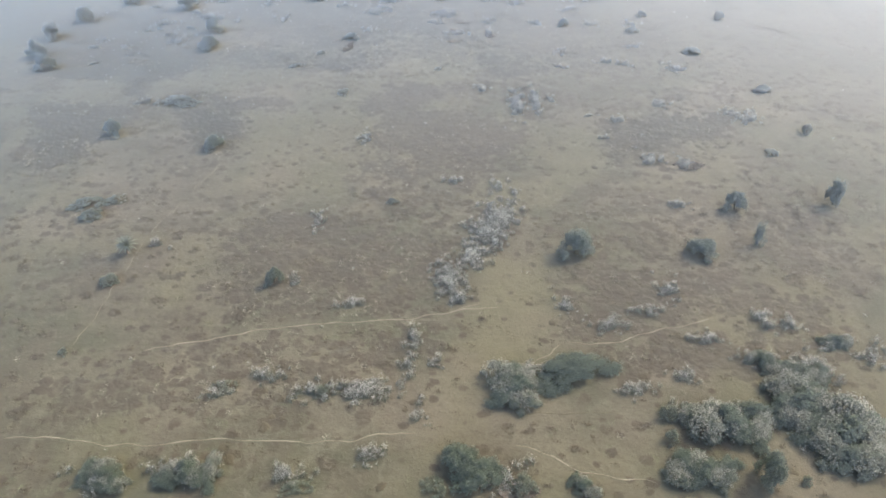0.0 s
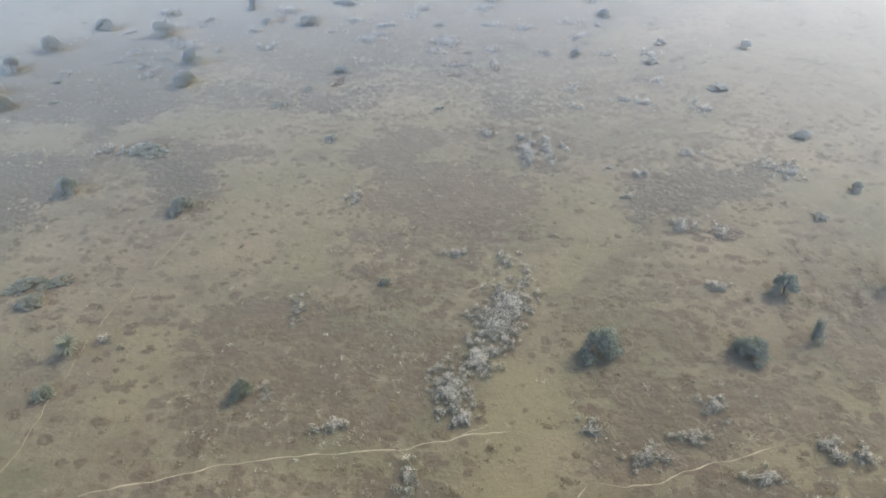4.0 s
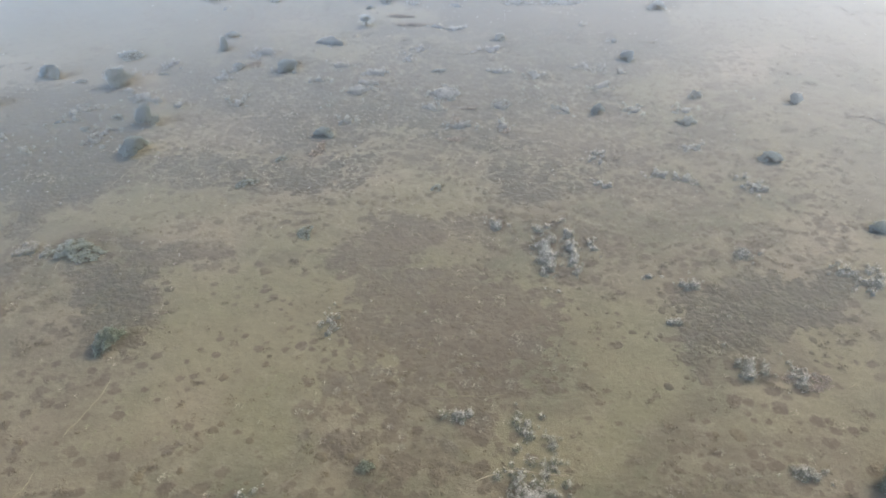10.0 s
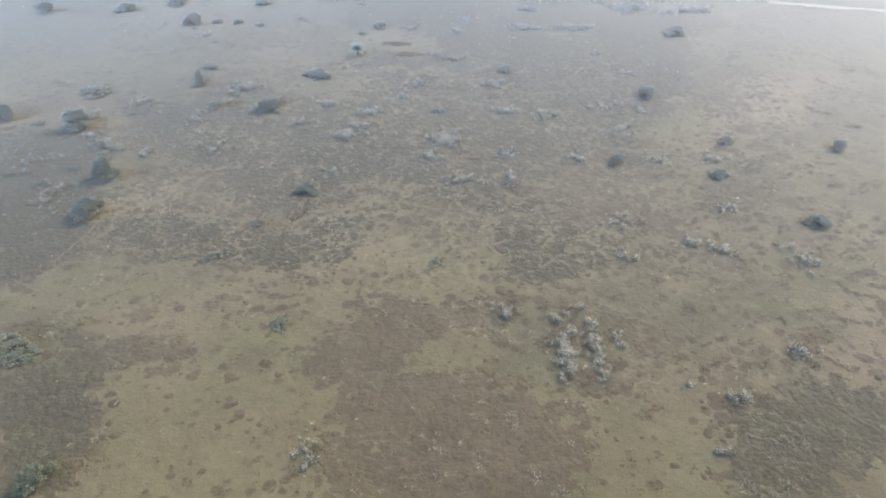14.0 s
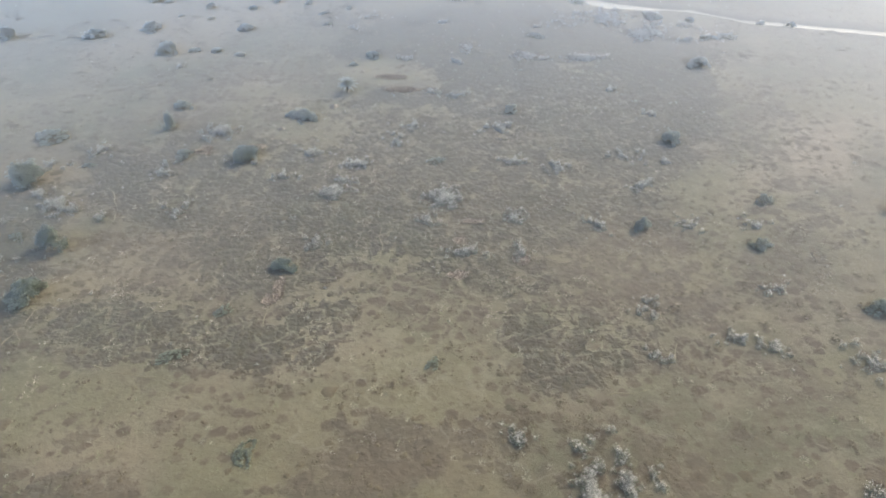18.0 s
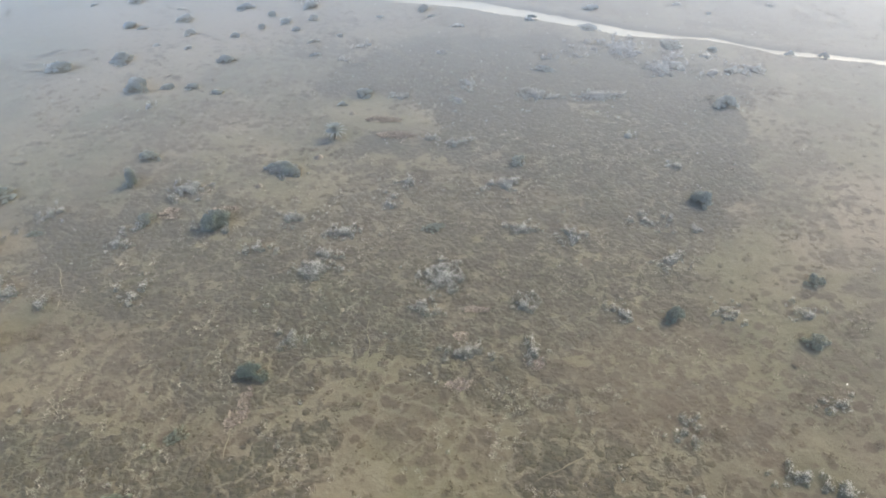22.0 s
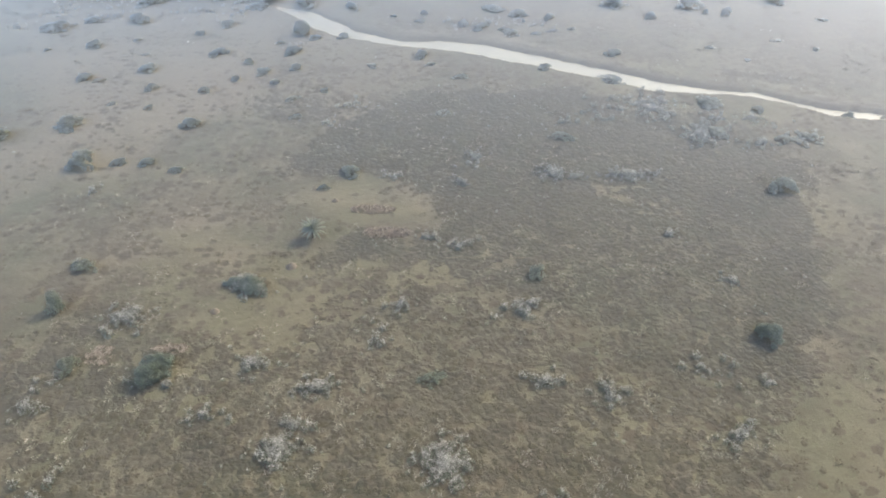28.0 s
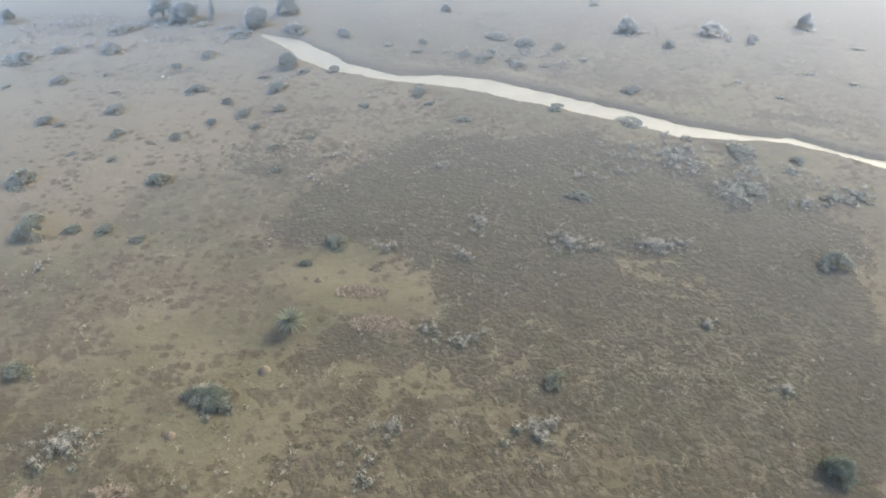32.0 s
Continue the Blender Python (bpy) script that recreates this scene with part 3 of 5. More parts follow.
trail(.45, [(-46.3, 47.8), (-39.3, 48.0), (-34.7, 46.9), (-29.6, 47.3), (-23.9, 48.0), (-16.7, 47.4), (-10.8, 47.5), (-5.6, 48.6), (-2.3, 48.8)])
trail(.5, [(-35.9, 60.5), (-26.5, 63.2), (-19.9, 65.1), (-13.0, 65.9), (-4.5, 66.3), (1.2, 67.9), (7.7, 69.1)])
trail(.35, [(1.5, 67.9), (4.8, 69.2), (5.2, 70.0)])
trail(.45, [(14.5, 62.4), (17.4, 61.6), (20.9, 62.1), (24.7, 63.9), (27.7, 64.7), (34.7, 67.0)])
trail(.5, [(7.1, 46.9), (10.2, 45.9), (13.3, 43.8), (17.7, 42.8), (21.5, 42.5)])
trail(.45, [(2.9, 91.6), (5.7, 92.6), (8.3, 93.1), (13.5, 92.4)])
trail(.5, [(-2.7, 102.7), (2.1, 103.0), (7.0, 103.2), (13.0, 103.0), (16.6, 103.4)], M_FAINT)
trail(.35, [(13.0, 103.0), (15.2, 102.3), (18.4, 100.1), (19.4, 98.4)], M_FAINT)
trail(.5, [(41.9, 101.8), (45.8, 103.7), (48.4, 105.6)], M_FAINT)
trail(.35, [(41.3, 101.7), (45.1, 103.9), (48.7, 107.3), (54.4, 111.6)], M_FAINT)
trail(.4, [(12.9, 70.5), (18.2, 73.2), (22.2, 78.4), (24.3, 79.9)], M_FAINT)
trail(.4, [(34.2, 77.8), (36.7, 77.1), (39.8, 76.5)], M_FAINT)
trail(.8, [(18.3, 142.3), (23.6, 142.9), (26.0, 145.4), (28.3, 149.1), (29.2, 153.1)], M_FAINT)
trail(.55, [(-55.4, 188.7), (-52.1, 184.4), (-49.8, 179.8), (-49.4, 176.1)], M_FAINT)
trail(.7, [(-22.0, 153.3), (-22.3, 157.7), (-21.4, 161.6)], M_FAINT)
trail(.5, [(-6.1, 220.7), (-2.5, 218.7), (3.0, 219.0), (12.1, 219.1), (15.4, 218.2)], M_FAINT)
trail(.5, [(-12.9, 160.5), (-9.4, 167.3), (-8.2, 168.9), (-9.4, 177.4)], M_FAINT)
trail(.5, [(-15.9, 157.7), (-12.9, 160.5)], M_FAINT)
trail(.45, [(-6.0, 159.6), (-6.8, 161.5), (-6.2, 162.5)], M_FAINT)
trail(.5, [(9.4, 150.7), (14.2, 153.2), (18.0, 156.7), (21.5, 157.6)], M_FAINT)
trail(.4, [(21.8, 138.0), (23.8, 137.0), (26.3, 135.8)], M_FAINT)
trail(.4, [(-49.8, 54.7), (-43.9, 57.3), (-41.5, 57.7)], M_FAINT)
trail(.4, [(-8.1, 77.2), (-1.4, 77.8), (5.4, 77.5)], M_FAINT)
trail(.4, [(5.9, 50.7), (10.8, 51.1), (19.4, 51.4)], M_FAINT)
trail(.45, [(-53.2, 125.2), (-53.3, 129.7), (-54.5, 132.9)], M_FAINT)
trail(.5, [(-45.3, 148.5), (-37.9, 145.9), (-28.5, 144.3), (-26.4, 144.3)], M_FAINT)
trail(.4, [(-8.4, 169.3), (-9.9, 165.5), (-12.6, 163.4)], M_FAINT)
trail(.45, [(-6.1, 220.8), (-1.3, 218.9), (9.6, 218.6), (17.6, 219.4)], M_FAINT)
trail(.5, [(-31.0, 234.7), (-25.9, 231.1), (-24.1, 229.9)], M_FAINT)
trail(.5, [(-30.3, 210.1), (-27.7, 207.7), (-26.2, 205.8)], M_FAINT)
trail(.6, [(55.5, 190.1), (63.3, 189.2), (70.4, 187.6)], M_FAINT)
trail(.5, [(-44.7, 59.1), (-43.8, 67.0), (-43.2, 84.2), (-37.9, 105.8)], M_FAINT)
trail(.9, [(-85, 270), (-91, 279), (-94, 288), (-99, 297)], M_FAINT)
trail(.4, [(9.9, 58.5), (12.9, 60.0), (14.5, 62.4)])
trail(.4, [(34.7, 67.0), (38.5, 68.2), (42.0, 68.8)], M_FAINT)
trail(.4, [(28.0, 56.6), (34.0, 58.6), (37.0, 60.2)], M_FAINT)
trail(.4, [(15.5, 78.2), (20.2, 79.2), (23.4, 82.0)], M_FAINT)
trail(.5, [(-54.0, 146.9), (-52.4, 152.6), (-51.5, 158.9)], M_FAINT)


# ---- the turf, spotted with round brown patches ----
rng = np.random.default_rng(7)


def sites(cell):
    """Jittered places over the plan that lie in view and off the stream."""
    x, y = np.meshgrid(np.arange(-118, 118, cell), np.arange(32, 345, cell))
    x, y = x.ravel() + rng.uniform(-0.7, 0.7, x.size) * cell, y.ravel() + rng.uniform(-0.7, 0.7, x.size) * cell
    d, half = stream_side(x, y)
    keep = (np.abs(x) < 47 + 0.49 * np.maximum(y - 42, 0)) & (np.abs(d) > half + 1.4)
    keep &= ~TRODDEN[np.clip(((x + 140) * 2).astype(int), 0, 559), np.clip((y * 2 - 60).astype(int), 0, 659)]
    return x[keep], y[keep]


px, py = sites(0.95)
cover = covers(px, py)
herd = smooth(0.34, 0.62, value_noise(px / 9, py / 9, 64)) * (1 - 0.75 * cover["pale"]) * (1 - 0.4 * cover["bare"])
chosen = (rng.uniform(0, 1, px.size) < 0.21 * herd + 0.02) & (np.maximum(cover["dark"], cover["brown"]) < 0.6)
PATCHES = np.stack([px[chosen], py[chosen]], 1)
PATCH_SIZE = np.clip(rng.lognormal(-0.62, 0.4, len(PATCHES)), 0.32, 1.3)  # half widths
xs, ys = steps(-122, 122, 0.55, 2400), steps(30, 352, 0.55, 2400)
gx, gy = np.meshgrid(xs, ys)
patched = np.zeros(gx.shape)
ci, cj = np.searchsorted(xs, PATCHES[:, 0]), np.searchsorted(ys, PATCHES[:, 1])
for i in range(-5, 5):
    for j in range(-4, 4):
        away = np.hypot((xs[ci + i] - PATCHES[:, 0]) * 0.8, ys[cj + j] - PATCHES[:, 1])
        np.maximum.at(patched, (cj + j, ci + i), 0.6 * (1 - smooth(0.35, 1.25, away / PATCH_SIZE)))
gx, gy, patched = gx.ravel(), gy.ravel(), patched.ravel()
quads = (np.arange(len(ys) - 1)[:, None] * len(xs) + np.arange(len(xs) - 1)).ravel()
me = mesh_from("ground", np.stack([gx, gy, land(gx, gy)], 1), np.stack([quads, quads + 1, quads + 1 + len(xs), quads + len(xs)], 1), M_GROUND, True)
cover = covers(gx, gy)
gap = lanes(gx, gy)
d, half = stream_side(gx, gy)
bank = smooth(-0.5, 0.5, d - half) * (1 - smooth(2.4, 6.0, d - half))
net = cover["net"]
paint(me, "lane", (1 - gap) * net)
paint(me, "net", net)
paint(me, "scrub", np.maximum(np.maximum(cover["brown"], cover["dark"]) * (1 - 0.75 * net * (1 - gap)), np.maximum(0.65 * bank * smooth(0.22, 0.5, value_noise(gx / 6, gy / 6, 47)), patched)) * (1 - 0.75 * cover["pale"]))
paint(me, "heath", cover["dark"])
paint(me, "pale", np.maximum(cover["pale"], 0.6 * smooth(0.5, 0.72, value_noise(gx / 12, gy / 12, 41))) * (1 - bank))
paint(me, "bare", np.maximum(cover["bare"], 0.5 * smooth(0.58, 0.78, value_noise(gx / 19, gy / 19, 43))))
tagged(new("ground", me), "dry olive and tan savanna turf with scrub patches", "ground", kind="structure")


# ---- tufts: grass and scrub that nobody could count ----
def blades(count, lean, width):
    """A clump of leaf-shaped blades round the origin, one metre across: quads."""
    verts = []
    for i in range(count):
        a, r = 2.4 * i + rng.uniform(-0.5, 0.5), 0.38 * math.sqrt((i + 0.3) / count)
        foot = np.array([math.cos(a) * r, math.sin(a) * r, -0.05])
        out = np.array([math.cos(a), math.sin(a), 0]) * lean * rng.uniform(0.5, 1.3)
        tip = foot + out + (0, 0, rng.uniform(0.65, 1.0) * (1 - 0.9 * r))
        b = a + math.pi / 2 + rng.uniform(-0.7, 0.7)
        side = np.array([math.cos(b), math.sin(b), rng.uniform(-0.2, 0.2)]) * width * rng.uniform(0.7, 1.3)
        middle = foot + 0.6 * (tip - foot)
        verts += [foot, middle - side, tip, middle + side]
    return np.array(verts)


def scatter(name, places, wide, high, tones, mat, label, count=12, lean=0.36, width=0.10):
    """Many clumps as one mesh of real geometry."""
    kinds = [blades(count, lean, width) for _ in range(6)]
    n = len(places)
    pick, turn = rng.integers(0, 6, n), rng.uniform(0, 6.283, n)
    base = np.array(kinds)[pick]
    c, s = np.cos(turn)[:, None], np.sin(turn)[:, None]
    v = np.stack([(base[..., 0] * c - base[..., 1] * s) * wide[:, None] + places[:, :1], (base[..., 0] * s + base[..., 1] * c) * wide[:, None] + places[:, 1:2],
                  base[..., 2] * high[:, None] + land(places[:, 0], places[:, 1])[:, None]], -1)
    per = base.shape[1]
    me = mesh_from(name, v.reshape(-1, 3), np.arange(n * per).reshape(-1, 4), mat)
    paint(me, "tone", np.repeat(tones, per))
    return tagged(new(name, me), label, "grass", kind="stuff")


def cushions(name, places, wide, high, tones, mat, label):
    """Low, rounded cushions of dry shrublets, each an uneven dome, as one mesh."""
    sides, rings = 7, ((1.0, -0.3), (0.8, 0.5), (0.45, 0.9))
    kinds = []
    for _ in range(8):
        wave = 1 + 0.22 * np.sin(2 * math.pi * np.arange(sides) / sides * 2 + rng.uniform(0, 6)) * rng.uniform(0.3, 1) + rng.normal(0, 0.17, sides)
        v = [(0.5 * r * wave[k] * math.cos(2 * math.pi * k / sides), 0.5 * r * wave[k] * math.sin(2 * math.pi * k / sides), h + rng.normal(0, 0.12)) for r, h in rings for k in range(sides)]
        kinds.append(v + [(0, 0, 1.0)])
    tri = []
    for i in range(2):
        for k in range(sides):
            p, q = i * sides + k, i * sides + (k + 1) % sides
            tri += [(p, q, q + sides), (p, q + sides, p + sides)]
    tri += [(2 * sides + k, 2 * sides + (k + 1) % sides, 3 * sides) for k in range(sides)]
    n = len(places)
    base, turn = np.array(kinds)[rng.integers(0, 8, n)], rng.uniform(0, 6.283, n)
    c, s = np.cos(turn)[:, None], np.sin(turn)[:, None]
    v = np.stack([(base[..., 0] * c - base[..., 1] * s) * wide[:, None] + places[:, :1], (base[..., 0] * s + base[..., 1] * c) * wide[:, None] + places[:, 1:2],
                  base[..., 2] * high[:, None] + land(places[:, 0], places[:, 1])[:, None]], -1)
    per = base.shape[1]
    faces = (np.array(tri)[None] + (np.arange(n) * per)[:, None, None]).reshape(-1, 3)
    me = mesh_from(name, v.reshape(-1, 3), faces, mat, True)
    paint(me, "tone", np.repeat(tones, per))
    return tagged(new(name, me), label, "scrub", kind="stuff")


px, py = sites(0.62)
cover = covers(px, py)
gap = lanes(px, py)
patchy = smooth(0.38, 0.60, value_noise(px / 3.2, py / 3.2, 61))
herd = smooth(0.36, 0.62, value_noise(px / 9, py / 9, 64)) * (1 - 0.75 * cover["pale"]) * (1 - 0.5 * cover["bare"])
dark = cover["dark"] * (0.3 + 0.7 * gap) * (0.6 + 0.4 * patchy)
brown = cover["brown"] * (1 - cover["dark"]) * (0.35 + 0.65 * patchy) * (0.4 + 0.6 * gap)
chance = rng.uniform(0, 1, px.size)
is_dark = chance < 0.42 * dark
is_brown = ~is_dark & (chance < np.maximum(0.16 * brown, 0.010 * herd + 0.002))
for name, chosen, mat, label, tall in (("dark_scrub", is_dark, M_DARK, "low dark purplish brown scrub in dense patches", 0.07),
                                       ("brown_scrub", is_brown, M_BROWN, "low rounded brown shrublets spotted over the turf", 0.07)):
    spot = np.stack([px[chosen], py[chosen]], 1)
    n = len(spot)
    open_turf = smooth(0.1, 0.4, np.maximum(cover["dark"], cover["brown"])[chosen])
    size = np.clip(rng.lognormal(-0.25, 0.45, n) * (1 - 0.4 * open_turf), 0.28, 2.2)
    cushions(name, spot, size, tall * np.sqrt(size) * rng.uniform(0.6, 1.3, n), value_noise(spot[:, 0] / 3, spot[:, 1] / 3, 71) * 0.5 + 0.5 * rng.uniform(0, 1, n), mat, label)
    twice = spot.copy()
    twice = twice + rng.normal(0, 0.36, twice.shape) * size[:, None]
    n = len(twice)
    scatter(name + "_sprigs", twice, rng.uniform(0.3, 0.7, n), rng.uniform(0.10, 0.28, n), rng.uniform(0, 1, n), mat, label, 7, 0.45, 0.10)

count_each = np.maximum(2, (5.5 * PATCH_SIZE ** 2)).astype(int)
spot = np.repeat(PATCHES, count_each, 0) + rng.normal(0, 0.42, (count_each.sum(), 2)) * np.repeat(PATCH_SIZE, count_each)[:, None]
n = len(spot)
scatter("brown_patch", spot, rng.uniform(0.3, 0.7, n), rng.uniform(0.10, 0.25, n), rng.uniform(0, 1, n), M_BROWN, "round patches of low brown herbs in dry turf", 7, 0.45, 0.10)

px, py = sites(0.7)
cover = covers(px, py)
chance = rng.uniform(0, 1, px.size)
twiggy = smooth(0.48, 0.70, value_noise(px / 6, py / 6, 81)) * smooth(0.48, 0.66, value_noise(px / 1.9, py / 1.9, 82))
for name, chosen, mat, label, tall in (("pale_twigs", chance < 1.3 * twiggy * (0.06 + cover["dark"] + 0.6 * cover["brown"]), M_SPECK, "scattered whitish dry twigs among low scrub", 0.5),
                                       ("green_tufts", (chance > 0.90) & (value_noise(px / 7, py / 7, 83) > 0.58), M_MOSSY, "dull green herb tufts in dry grass", 0.3)):
    spot = np.stack([px[chosen], py[chosen]], 1)
    n = len(spot)
    size = rng.uniform(0.35, 0.75, n)
    scatter(name, spot, size, tall * size * rng.uniform(0.6, 1.2, n), rng.uniform(0, 1, n), mat, label, 16, 0.4, 0.038)


def straw(x, y, w, l, n):
    n = 9 * n
    a, r = rng.uniform(0, 6.283, n), np.sqrt(rng.uniform(0, 1.3, n))
    spot = np.stack([x + 0.5 * w * r * np.cos(a), y + 0.5 * l * r * np.sin(a)], 1)
    size = rng.uniform(0.25, 0.6, n)
    scatter("straw_grass", spot, size, 0.4 * size, rng.uniform(0, 1, n), M_STRAW, "tan to pinkish dry straw grass patch", 18, 0.45, 0.11)


straw(-7.8, 225.1, 6.6, 2.6, 26)
straw(-10.5, 231.5, 6.2, 2.2, 20)
straw(-21.6, 161.2, 1.1, 4.6, 9)
straw(-41.3, 199.3, 3.3, 2.9, 10)
straw(2.6, 164.0, 2.9, 1.5, 8)
straw(2.8, 171.8, 1.5, 1.7, 4)
straw(7.5, 41.6, 3.5, 2.1, 14)
straw(41.9, 105.3, 4.9, 2.7, 10)
straw(-22.6, 158.6, 1.0, 2.6, 5)
straw(5.0, 176.8, 2.7, 1.1, 6)
straw(11.3, 167.6, 1.9, 2.5, 6)
straw(-33.0, 200.3, 4.0, 1.4, 8)


# ---- plants ----
def part(name, me, parent, label=""):
    ob = new(name, me)
    ob.parent = parent
    if label:
        tagged(ob, label)
    return ob


def leaf_quads(centres, outward, size, seed):
    """Small leaf-shaped quads at the centres, roughly facing outward."""
    r = np.random.default_rng(seed)
    n = len(centres)
    normal = 0.55 * outward + (0, 0, 0.55) + r.normal(0, 0.38, (n, 3))
    normal /= np.linalg.norm(normal, axis=1)[:, None] + 1e-9
    side = np.cross(normal, r.normal(0, 1, (n, 3)))
    side /= np.linalg.norm(side, axis=1)[:, None] + 1e-9
    along = np.cross(normal, side)
    s = size * r.uniform(0.6, 1.35, n)[:, None]
    v = np.stack([centres - along * s, centres + side * s * 0.55 + normal * s * 0.12, centres + along * s, centres - side * s * 0.55 + normal * s * 0.12], 1)
    return v.reshape(-1, 3)


def crown_mesh(name, lobes, per_lobe, leaf, mat, seed, low=0.12, spread=0.62, small=0.17, large=0.36, column=False):
    """A crown in a box two wide and one high, of uneven leafy lobes with gaps between."""
    r = np.random.default_rng(seed)
    centres, outs = [], []
    bend = r.uniform(0, 6.283)
    for i in range(lobes):
        a = 2.4 * i + r.uniform(-0.9, 0.9)
        edge = 1 + 0.28 * math.sin(2 * a + bend) + 0.2 * math.sin(3 * a + 2 * bend)
        q = math.sqrt(r.uniform(0, 1) if column else (i + r.uniform(0, 1)) / lobes) * spread * edge
        rise = low + (1 - low) * (0.14 + 0.62 * (1 - min(1, q / 0.9) ** 2) * r.uniform(0.45, 1.15))
        if column:
            rise = 0.14 + 0.72 * (i + 0.5) / lobes
            q *= 1.25 - rise
        middle = np.array([math.cos(a) * q, math.sin(a) * q, rise])
        radius = r.uniform(small, large)
        n = int(per_lobe * (0.45 + 1.1 * (radius / large) ** 2))
        way = r.normal(0, 1, (n, 3))
        way[:, 2] += 0.35
        way /= np.linalg.norm(way, axis=1)[:, None]
        reach = radius * np.where(r.uniform(0, 1, (n, 1)) < 0.36, r.uniform(1.0, 1.65, (n, 1)), r.uniform(0.5, 1.04, (n, 1)))
        at = middle + way * reach * (1, 1, 0.75)
        at[:, 2] = np.maximum(at[:, 2], low * 0.5 + r.uniform(0, 0.08, n))
        centres.append(at)
        outs.append(way)
    v = leaf_quads(np.concatenate(centres), np.concatenate(outs), leaf, seed + 1)
    return mesh_from(name, v, np.arange(len(v)).reshape(-1, 4), mat)


def tube(points, radii, sides=6):
    pts, verts = [Vector(p) for p in points], []
    for i, p in enumerate(pts):
        ahead = (pts[min(i + 1, len(pts) - 1)] - pts[max(i - 1, 0)]).normalized()
        turn = ahead.to_track_quat("Z", "Y").to_matrix()
        verts += [tuple(p + turn @ Vector((math.cos(2 * math.pi * k / sides), math.sin(2 * math.pi * k / sides), 0)) * radii[i]) for k in range(sides)]
    faces = [(i * sides + k, i * sides + (k + 1) % sides, (i + 1) * sides + (k + 1) % sides, (i + 1) * sides + k) for i in range(len(pts) - 1) for k in range(sides)]
    return verts, faces


def limbs_mesh(name, seed, stems, reach, height, thick):
    """A short trunk, or several stems, that fork into tapered limbs."""
    r = np.random.default_rng(seed)
    verts, faces = [], []
    for i in range(stems):
        a = 6.283 * i / stems + r.uniform(-0.4, 0.4)
        foot = np.array([math.cos(a), math.sin(a), 0]) * (0.0 if stems == 1 else 0.08) - (0, 0, 0.08)
        fork = foot + np.array([math.cos(a) * 0.05, math.sin(a) * 0.05, 0.36 * height])
        pieces = [([foot, 0.5 * (foot + fork) + r.normal(0, 0.015, 3), fork], [thick, 0.8 * thick, 0.7 * thick])]
        for j in range(5 if stems == 1 else 3):
            b = a + 6.283 * j / 5 + r.uniform(-0.5, 0.5) if stems == 1 else a + r.uniform(-0.9, 0.9)
            tip = fork + np.array([math.cos(b) * reach * r.uniform(0.6, 1), math.sin(b) * reach * r.uniform(0.6, 1), height * r.uniform(0.25, 0.5)])
            pieces.append(([fork - (0, 0, 0.04), 0.5 * (fork + tip) + (0, 0, 0.05 * height), tip], [0.6 * thick, 0.4 * thick, 0.12 * thick]))
        for pts, radii in pieces:
            v, f = tube(pts, radii)
            faces += [tuple(q + len(verts) for q in quad) for quad in f]
            verts += v
    return mesh_from(name, np.array(verts), np.array(faces), M_BARK, True)


CROWNS = [crown_mesh("crown", 38 + 3 * k, 80, 0.052, M_TREE, 100 + 10 * k, 0.05, 0.76, 0.11, 0.25) for k in range(6)]
SLIMS = [crown_mesh("crown", 26, 60, 0.062, M_TREE, 170 + 10 * k, 0.05, 0.62, 0.2, 0.38, True) for k in range(2)]
TRUNKS = [limbs_mesh("trunk", 200 + k, 1, 0.5, 0.9, 0.06) for k in range(5)]
GREYS = [crown_mesh("foliage", 40 + 4 * k, 44, 0.055, M_BUSH, 350 + 10 * k, 0.04, 0.95, 0.07, 0.19) for k in range(4)]
MOUNDS = [crown_mesh("foliage", 36 + 4 * k, 50, 0.058, M_BUSH, 300 + 10 * k, 0.05, 0.84, 0.08, 0.22) for k in range(6)]
STEMS = [limbs_mesh("stem", 400 + k, 3, 0.4, 0.7, 0.03) for k in range(4)]
THICKETS = [crown_mesh("foliage", 18 + 3 * k, 170, 0.052, M_GREY, 500 + 10 * k, 0.03, 0.86, 0.10, 0.24) for k in range(5)]
DARKER = [crown_mesh("foliage", 20 + 3 * k, 170, 0.05, M_TREE, 530 + 10 * k, 0.03, 0.8, 0.12, 0.28) for k in range(4)]
DENSE = crown_mesh("foliage", 64, 190, 0.030, M_TREE, 545, 0.03, 0.86, 0.09, 0.2)
BLOOMS = []
for k in range(4):  # pale heads over the upper side of a thicket
    r = np.random.default_rng(560 + k)
    tops = np.array([(math.cos(j * 2.4) * u, math.sin(j * 2.4) * u, 0.98 - 0.6 * u * u) for j, u in ((j, 0.9 * math.sqrt((j + 0.5) / 46)) for j in range(46))])
    at = tops[r.integers(0, 46, 700)] + r.normal(0, 0.09, (700, 3)) * (1, 1, 0.9)
    keep = value_noise(at[:, 0] * 1.6 + 3 * k, at[:, 1] * 1.6, 580 + k) > 0.45
    at = at[keep]
    v = leaf_quads(at, np.tile((0, 0, 0.8), (len(at), 1)), 0.045, 570 + k)
    BLOOMS.append(mesh_from("flower_cluster", v, np.arange(len(v)).reshape(-1, 4), M_TIPS))
SHRUBS, HEADS = [], []
